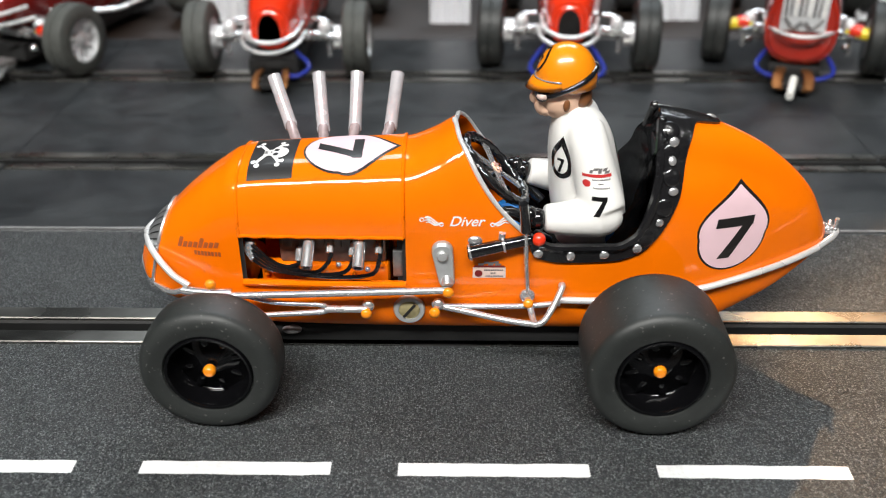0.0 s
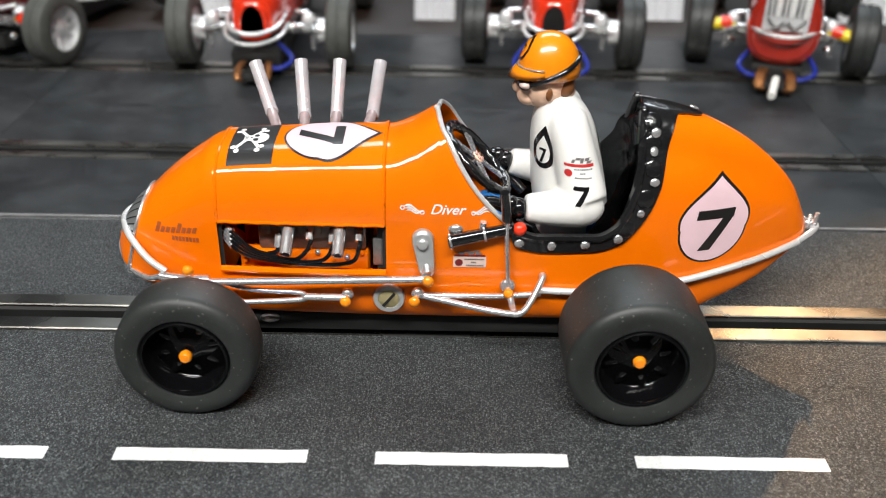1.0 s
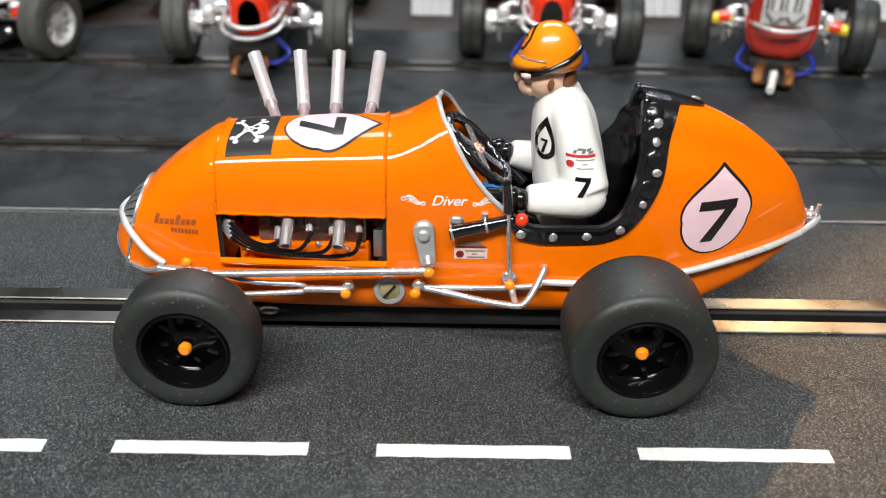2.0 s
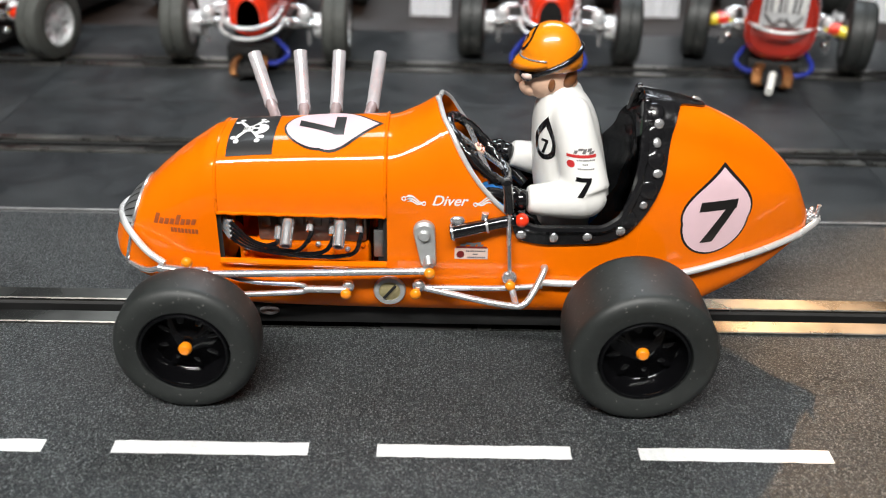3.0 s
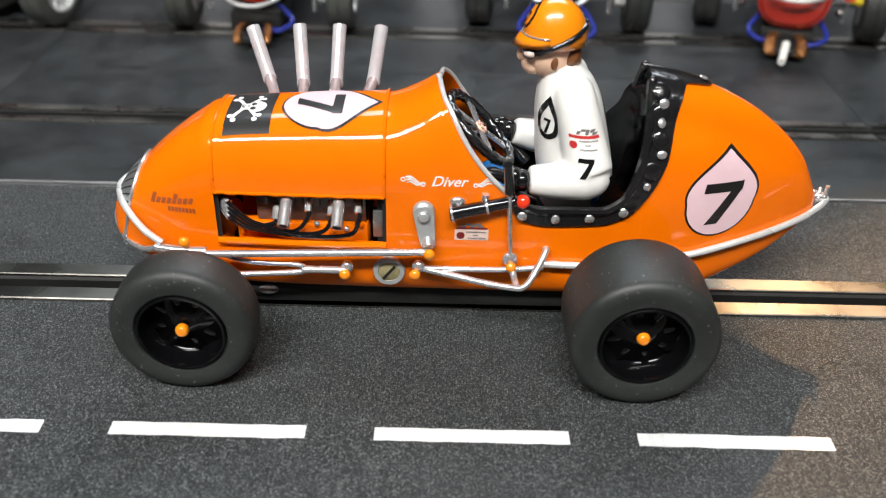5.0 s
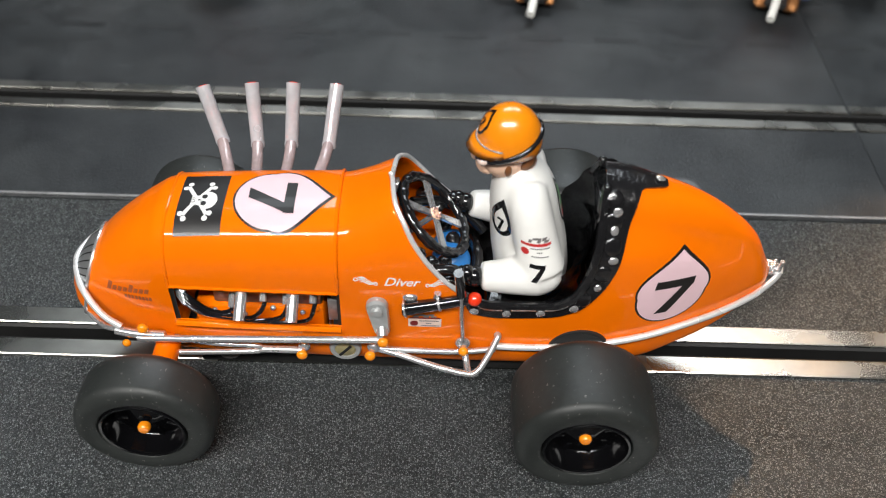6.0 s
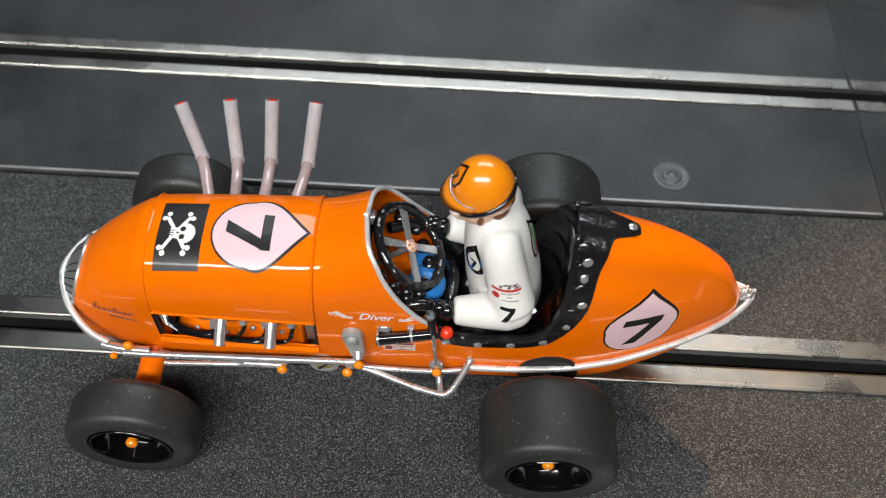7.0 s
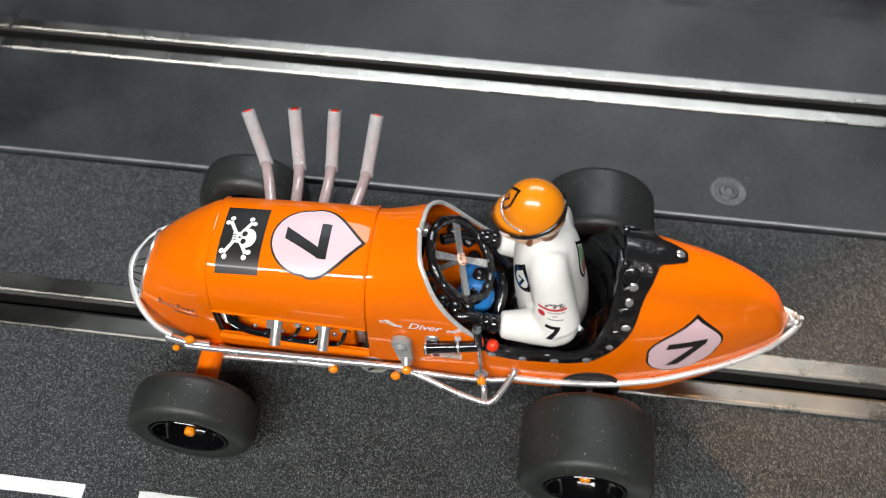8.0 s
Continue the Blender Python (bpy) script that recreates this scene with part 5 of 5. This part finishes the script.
paint_on(bm, B0, (0, 1, 0), (0, 0, 1), 6)
O, U = (0.0196, -0.0085, 0.0478), Vector((0.62, -0.78, 0))
paint_on(ring_drop(0.0031, 0.0068, 0.0012), O, U, (0, 0, 1), 4)
bm = bmesh.new()
for q in seven(0.0034, 0.0020, 0.0006, 1):
    fill(bm, q)
paint_on(bm, O, U, (0, 0, 1), 4)
H = (0.0193, 0.0014, 0.0695)
paint_on(ring_drop(0.0022, 0.0040, 0.0005), H, (0, -1, 0), (0.75, 0, 0.65), 4)
bm = bmesh.new()
for q in seven(0.0020, 0.0016, 0.0005, 1):
    fill(bm, q)
paint_on(bm, H, (0, -1, 0), (0.75, 0, 0.65), 4)
for f in fig_bm.faces:
    f.smooth = True
fig = part("driver_figurine", fig_bm, FIG, None, recalc=False)
bmf = bmesh.new()
bmf.from_mesh(fig.data)
bmesh.ops.recalc_face_normals(bmf, faces=bmf.faces)
bmf.to_mesh(fig.data)
bmf.free()
tagged(fig, "painted driver figurine in white overalls, sitting in the car", "figurine")


# ---- the parked cars behind ----
def parked_car(name, label, colour, grille, rim_mat, tyre_mat, at, turn, stubs, with_pin, wires, braid=0.0022, short=False):
    """A front-engined racing car model, nose towards -y; local x is across."""
    root = thing(name, label, "model car", (0, 0, 0), "parked model cars")
    # body sections along local y: (y, bottom, top, half width)
    B = [(-0.021, 0.0170, 0.0325, 0.0072), (-0.017, 0.0155, 0.0370, 0.0088), (-0.010, 0.0135, 0.0405, 0.0105), (0.000, 0.0115, 0.0430, 0.0126), (0.020, 0.0090, 0.0450, 0.0142), (0.036, 0.0090, 0.0520, 0.0148), (0.048, 0.0090, 0.0350, 0.0148), (0.070, 0.0095, 0.0345, 0.0142), (0.080, 0.0095, 0.0540, 0.0130), (0.100, 0.0140, 0.0480, 0.0095), (0.118, 0.0240, 0.0290, 0.0020)]
    if grille == "slats":
        B[:4] = [(-0.030, 0.0110, 0.0400, 0.0135), (-0.026, 0.0100, 0.0420, 0.0142), (-0.018, 0.0095, 0.0435, 0.0148), (-0.004, 0.0092, 0.0445, 0.0150)]
    if short:
        B[:4] = [(-0.012, 0.0230, 0.0330, 0.0090), (-0.010, 0.0215, 0.0350, 0.0105), (-0.006, 0.0200, 0.0390, 0.0122), (-0.002, 0.0180, 0.0420, 0.0136)]
    ys = [b[0] for b in B]
    y0 = ys[0]
    rows = []
    for y in span(y0, 0.118, 0.0035):
        zb, zt, w = [hermite(y, ys, [b[k] for b in B]) for k in (1, 2, 3)]
        zm = zb + (zt - zb) * 0.45
        rows.append([Vector((w * math.copysign(abs(math.cos(a)) ** 0.8, math.cos(a)), y, zm + ((zt - zm) if math.sin(a) > 0 else (zm - zb)) * math.copysign(abs(math.sin(a)) ** 0.8, math.sin(a)))) for a in [2 * math.pi * k / 28 for k in range(28)]])
    bm = bmesh.new()
    vs = loft(bm, rows, True)
    bm.faces.new(vs[0]), bm.faces.new(vs[-1])
    bmesh.ops.recalc_face_normals(bm, faces=bm.faces)
    bmesh.ops.bevel(bm, geom=[e for e in bm.edges if all(abs(v.co.y - y0) < 1e-6 for v in e.verts)], offset=0.0015, segments=3, affect="EDGES")
    body = part("body", bm, colour, root)
    if short:
        for side in (-1, 1):
            bm = bmesh.new()
            tube(bm, [(side * 0.0140, 0.010, 0.0230), (side * 0.0340, 0.024, 0.0215), (side * 0.0385, 0.036, 0.0220), (side * 0.0380, 0.060, 0.0235), (side * 0.0150, 0.066, 0.0240)], 0.0010, 8, 4)
            part("side_guard_bar", bm, BRIGHT, root, "bright silver side guard bar")
            for dz, dx in ((0.0, 0.0), (0.0045, -0.0030)):
                bm = bmesh.new()
                tube(bm, [(side * (0.0235 + dx), -0.009, 0.0262 + dz), (side * 0.0120, -0.0150, 0.0236 + dz), (side * 0.0020, -0.0170, 0.0222 + dz)], 0.0008, 8, 4)
                part("nose_rod", bm, BRIGHT, root, "silver nose rod")
        # stand-in for an unclear pale crumpled thing below the nose
        bm = bmesh.new()
        rng = random.Random(5)
        rows = []
        for a in range(9):
            rows.append([Vector((-0.0130 + 0.0033 * a + rng.uniform(-1, 1) * 0.0006, -0.0330 + 0.0028 * b + rng.uniform(-1, 1) * 0.0008, 0.0030 + 0.0022 * math.sin(a * 1.9 + b) + 0.0042 * math.sin(math.pi * b / 7) + rng.uniform(-1, 1) * 0.0010)) for b in range(8)])
        loft(bm, rows)
        bmesh.ops.solidify(bm, geom=bm.faces[:], thickness=0.0005)
        part("crumpled_guard", bm, SILVER_DULL, root, "crumpled pale sheet of unknown kind", sharp=20)
    elif grille == "arch":
        bm = bmesh.new()
        pts = [(0.0046 * math.cos(t), 0.0235 + (0.0072 * math.sin(t) if math.sin(t) > 0 else 0.0)) for t in [math.pi * k / 16 for k in range(17)]]
        pts += [(-0.0046, 0.0198), (0.0046, 0.0198)]
        f = [bm.verts.new((x, y0 - 0.0003, z)) for x, z in pts]
        bm.faces.new(f)
        bmesh.ops.solidify(bm, geom=bm.faces[:], thickness=0.0004)
        part("grille_opening", bm, BLACK_MATT, root, "black arched grille opening")
    else:
        bm = bmesh.new()
        box(bm, (-0.0088, -0.0310, 0.0243), (0.0088, -0.0296, 0.0400), 0.0008)
        g = part("grille_panel", bm, PALE_METAL, root, "bright chromed slatted grille")
        # slat colours alternate to paint the chrome's white and black streak reflections
        for k in range(9):
            x = -0.0074 + 0.00185 * k
            bm = bmesh.new()
            tube(bm, [(x * 0.95, -0.0312, 0.0305), (x, -0.0312, 0.0392)], 0.00042, 6)
            part("grille_slat", bm, GREY_METAL if k % 3 == 1 else BLACK_MATT if k % 3 == 0 else WHITE_PLASTIC, g)
        for side in (-1, 1):
            bm = bmesh.new()
            tube(bm, [(side * 0.0074, -0.0312, 0.0296), (side * 0.0036, -0.0318, 0.0262), (side * 0.0006, -0.0320, 0.0284)], 0.0006, 8, 4)
            part("grille_crease", bm, GREY_METAL, g, "folded crease")
    for z, y, w in () if short else ((0.0215, -0.0270, 0.0118), (0.0178, -0.0285, 0.0128)) if grille == "arch" else ((0.0238, -0.0345, 0.0150),):
        bm = bmesh.new()
        tube(bm, [(-w, y + 0.018, z + 0.003), (-w * 0.86, y + 0.0075, z + 0.001), (-w * 0.45, y + 0.001, z), (0, y, z - 0.0005), (w * 0.45, y + 0.001, z), (w * 0.86, y + 0.0075, z + 0.001), (w, y + 0.018, z + 0.003)], 0.00078, 8, 5)
        part("bumper_hoop", bm, BRIGHT, root, "bright silver bumper hoop")
    bm = bmesh.new()
    tube(bm, [(-0.030, 0, 0.0150), (-0.012, -0.002, 0.0165), (0.012, -0.002, 0.0165), (0.030, 0, 0.0150)], 0.0022, 12, 5)
    part("front_axle", bm, SILVER, root, "silver front axle")
    for side in (-1, 1):
        for dz, dy in ((0.0, -0.004), (0.004, 0.003)):
            bm = bmesh.new()
            tube(bm, [(side * 0.0140, dy, 0.0180 + dz), (side * 0.0200, dy - 0.002, 0.0175 + dz), (side * 0.0265, dy, 0.0150)], 0.0010, 8, 4)
            part("suspension_link", bm, SILVER, root)
        bm = bmesh.new()
        blob(bm, (side * 0.0200, -0.004, 0.0205), (0.0028, 0.0028, 0.0034), None, 14, 9)
        part("shock_mount", bm, PALE_METAL, root)
        bm = bmesh.new()
        tube(bm, [(side * 0.0215, -0.0040, 0.0170), (side * 0.0215, -0.0035, 0.0080)], 0.0009, 8)
        part("drop_link", bm, SILVER, root)
        if stubs:
            bm = bmesh.new()
            tube(bm, [(side * 0.0190, -0.004, 0.0190), (side * 0.0285, -0.006, 0.0180)], 0.0026, 14)
            stub = part("side_stub", bm, YELLOW, root, "yellow stub with a red band")
            bm = bmesh.new()
            tube(bm, [(side * 0.0205, -0.0045, 0.0193), (side * 0.0250, -0.0052, 0.0188)], 0.00285, 14)
            part("red_band", bm, RED_GLOSS, stub)
            bm = bmesh.new()
            blob(bm, (side * 0.0292, -0.006, 0.0178), (0.0015, 0.0022, 0.0022), None, 12, 8)
            part("stub_cap", bm, CHROME, stub)
            bm = bmesh.new()
            blob(bm, (side * 0.0195, -0.010, 0.0130), (0.0017, 0.0017, 0.0017), None, 12, 8)
            part("bright_nut", bm, CHROME, root)
        else:
            bm = bmesh.new()
            tube(bm, [(side * 0.0235, 0, 0.0150), (side * 0.0300, 0, 0.0150)], 0.0052, 16)
            part("hub_drum", bm, PALE_METAL, root, "bright hub drum")
        for wy, r, w0, w1 in ((0.0, 0.0152, 0.0275, 0.0385), (0.094, 0.0170, 0.0240, 0.0400)):
            wh = new("wheel")
            wh.parent = root
            wh.empty_display_size = 0.008
            bm = bmesh.new()
            lathe(bm, [(0.0092, w0), (r - 0.0018, w0 + 0.0002), (r - 0.0004, w0 + 0.0012), (r, w0 + 0.003), (r, w0 + (w1 - w0) * 0.44), (r - 0.0005, w0 + (w1 - w0) * 0.47), (r - 0.0005, w0 + (w1 - w0) * 0.53), (r, w0 + (w1 - w0) * 0.56), (r, w1 - 0.003), (r - 0.0004, w1 - 0.0012), (r - 0.0018, w1 - 0.0002), (0.0094, w1), (0.0092, w1 - 0.0012)], (0, wy, r), "x", 40, 0, False)
            if side < 0:
                for v in bm.verts:
                    v.co.x = -v.co.x
            part("tyre", bm, tyre_mat, wh, "grooved dull black tyre")
            bm = bmesh.new()
            lathe(bm, [(0.0093, w0 + 0.0005), (0.0093, w1 - 0.0006), (0.0086, w1 - 0.0006), (0.0078, w1 - 0.0030), (0.0040, w1 - 0.0042), (0.0032, w1 - 0.0022), (0.0014, w1 - 0.0016), (0.0002, w1 - 0.0012)], (0, wy, r), "x", 32)
            for k in range(9):
                a = 2 * math.pi * k / 9
                tube(bm, [(w1 - 0.0030, wy + 0.0030 * math.cos(a), r + 0.0030 * math.sin(a)), (w1 - 0.0016, wy + 0.0086 * math.cos(a), r + 0.0086 * math.sin(a))], 0.0006, 6)
            if side < 0:
                for v in bm.verts:
                    v.co.x = -v.co.x
            part("rim", bm, rim_mat, wh, "bright spoked rim")
    bm = bmesh.new()
    tube(bm, [(-0.030, 0.094, 0.0170), (0.030, 0.094, 0.0170)], 0.0015, 10)
    part("rear_axle", bm, SILVER, root)
    bm = bmesh.new()
    box(bm, (-0.0100, -0.006 if short else -0.020 if grille == "arch" else -0.028, 0.0050), (0.0100, 0.090, 0.0118 if grille == "arch" else 0.0095), 0.0006)
    part("chassis_plate", bm, BLACK_MATT, root)
    # pick-up guide with copper braids and wires under the nose
    dy = 0.0 if with_pin else 0.009
    bm = bmesh.new()
    box(bm, (-0.0040, -0.0400 + dy, 0.0028), (0.0040, -0.0050, 0.0056), 0.0006)
    guide = part("pickup_guide", bm, BLACK_MATT if wires else DECAL_GREY, root)
    for side in (-1, 1):
        bm = bmesh.new()
        tube(bm, [(side * 0.0045, -0.0260 + dy, 0.0075), (side * 0.0060, -0.0350 + dy, 0.0070), (side * 0.0058, -0.0400 + dy, 0.0040), (side * 0.0050, -0.0370 + dy, 0.0022)], braid, 8, 4, 0.0, 0, 0.5)
        part("copper_braid", bm, COPPER, guide, "copper pick-up braid")
        if wires and (with_pin or side > 0):
            bm = bmesh.new()
            tube(bm, [(side * 0.0040, -0.0300 + dy, 0.0062), (side * 0.0100, -0.0330 + dy, 0.0062), (side * 0.0150, -0.0290 + dy, 0.0090), (side * 0.0095, -0.0180, 0.0150)], 0.0010, 8, 5)
            part("pickup_wire", bm, BLUE_WIRE, guide, "blue pick-up wire")
    if with_pin:
        bm = bmesh.new()
        tube(bm, [(0.0, -0.0385, 0.0075), (-0.0005, -0.0440, 0.0050), (-0.0010, -0.0490, 0.0035)], 0.0016, 10, 3)
        part("guide_blade", bm, WHITE_PLASTIC, guide, "white plastic guide blade")
    root.matrix_basis = pose(at[0], at[1], 0, 0, 0, turn)
    return root


parked_car("parked_racing_car", "dark red model racing car with bright wheels, parked across the track", MAROON, "arch", PALE_METAL, RUBBER_OLD, (-0.1930, 0.1990), -18, True, False, False, 0.0016, True)
parked_car("parked_racing_car", "bright red model racing car with arched black grille", RED_GLOSS, "arch", PALE_METAL, RUBBER_OLD, (-0.0750, 0.1925), 0, False, False, True, 0.0015)
parked_car("parked_racing_car", "bright red model racing car with chrome bumper, parked across the track", RED_GLOSS, "arch", PALE_METAL, RUBBER, (0.0485, 0.2000), -6, False, True, True, 0.0015)
parked_car("parked_racing_car", "dark red model racing car with slatted bright grille", RED_DARK, "slats", PALE_METAL, RUBBER, (0.1465, 0.2000), -17, True, True, True)

# white cards and a dark wooden rail behind the parked cars
for x, w, y in ((-0.116, 0.022, 0.262), (-0.003, 0.020, 0.262), (0.108, 0.028, 0.268), (0.215, 0.03, 0.268)):
    bm = bmesh.new()
    n = 9
    rows = []
    for z in (0.0, 0.075):
        rows.append([Vector((-w / 2 + w * k / n, 0.0012 * (k % 2) + (0.024 if z else 0), z)) for k in range(n + 1)])
    loft(bm, rows)
    bmesh.ops.solidify(bm, geom=bm.faces[:], thickness=0.0008)
    card = part("pleated_card", bm, WHITE_CARD, sharp=15)
    card.location = (x, y, 0.0)
    tagged(card, "white pleated card standing on the track", "card", "white cards")

# ---- table and room ----
bm = bmesh.new()
box(bm, (-1.2, 0.2395, -0.0085), (1.2, 0.60, -0.0003), 0.0008)
tagged(part("wooden_board", bm, BROWN_WOOD), "dark brown wooden board beside the track", "board")

bm = bmesh.new()
box(bm, (-1.25, -0.45, -0.045), (1.25, 1.0, -0.0085), 0.004)
tabletop = tagged(new("table"), "brown wooden table carrying the race track", "table")
part("tabletop", bm, BROWN_WOOD, tabletop)
for x in (-1.15, 1.15):
    for y in (-0.38, 0.92):
        bm = bmesh.new()
        box(bm, (x - 0.04, y - 0.04, -0.78), (x + 0.04, y + 0.04, -0.045), 0.004)
        part("leg", bm, BROWN_WOOD, tabletop)


def slab(name, lo, hi, mat, label, cat):
    bm = bmesh.new()
    box(bm, lo, hi)
    return tagged(part(name, bm, mat), label, cat, "", "structure")


# unseen room shell, added; walls and ceiling stay dark to weaken reflections
R0, R1, Z0, Z1 = 3.0, 3.1, -0.78, 1.45
slab("floor", (-R1, -R1, Z0 - 0.1), (R1, R1, Z0), CARPET, "dark carpeted room floor", "floor")
slab("ceiling", (-R1, -R1, Z1), (R1, R1, Z1 + 0.1), CEILING, "plain dark room ceiling, added out of view", "ceiling")
slab("wall_north", (-R0, R0, Z0), (R0, R1, Z1), WALL, "plain dark room wall, added out of view", "wall")
slab("wall_south", (-R0, -R1, Z0), (R0, -R0, Z1), WALL, "plain dark room wall, added out of view", "wall")
slab("wall_east", (R0, -R1, Z0), (R1, R1, Z1), WALL, "plain dark room wall, added out of view", "wall")
slab("wall_west", (-R1, -R1, Z0), (-R0, R1, Z1), WALL, "plain dark room wall, added out of view", "wall")
fx = thing("ceiling_light", "white ceiling batten light with a bright tube", "ceiling light", TUBE, "ceiling lights")
bm = bmesh.new()
box(bm, (-0.72, -0.10, 0.0), (0.72, 0.10, Z1 - TUBE[2]), 0.006)
part("housing", bm, CEILING, fx)
bm = bmesh.new()
tube(bm, [(-0.675, 0, -0.016), (0.675, 0, -0.016)], 0.013, 12)
part("glowing_tube", bm, GLOW, fx, "glowing tube")
fx = thing("ceiling_light", "white ceiling panel light with a broad diffuser", "ceiling light", PANEL, "ceiling lights")
bm = bmesh.new()
box(bm, (-0.62, -0.29, 0.0), (0.62, 0.29, Z1 - PANEL[2]), 0.006)
part("housing", bm, CEILING, fx)
bm = bmesh.new()
box(bm, (-0.575, -0.25, -0.008), (0.575, 0.25, 0.002), 0.002)
part("diffuser", bm, WHITE_PLASTIC, fx, "milky diffuser")
sp = thing("spot_lamp", "small black spot lamp with a warm bulb", "spot lamp", SPOT_AT)
bm = bmesh.new()
d = (Vector(SPOT_TO) - Vector(SPOT_AT)).normalized()
tube(bm, [-d * 0.16, -d * 0.03], (0.03, 0.045), 24, 3, 0.9)
part("shade", bm, BLACK_MATT, sp)
bm = bmesh.new()
tube(bm, [-d * 0.15, -d * 0.15 + Vector((0, 0, Z1 - SPOT_AT[2] - d.z * -0.15))], 0.008, 10)
part("stem", bm, BLACK_MATT, sp)
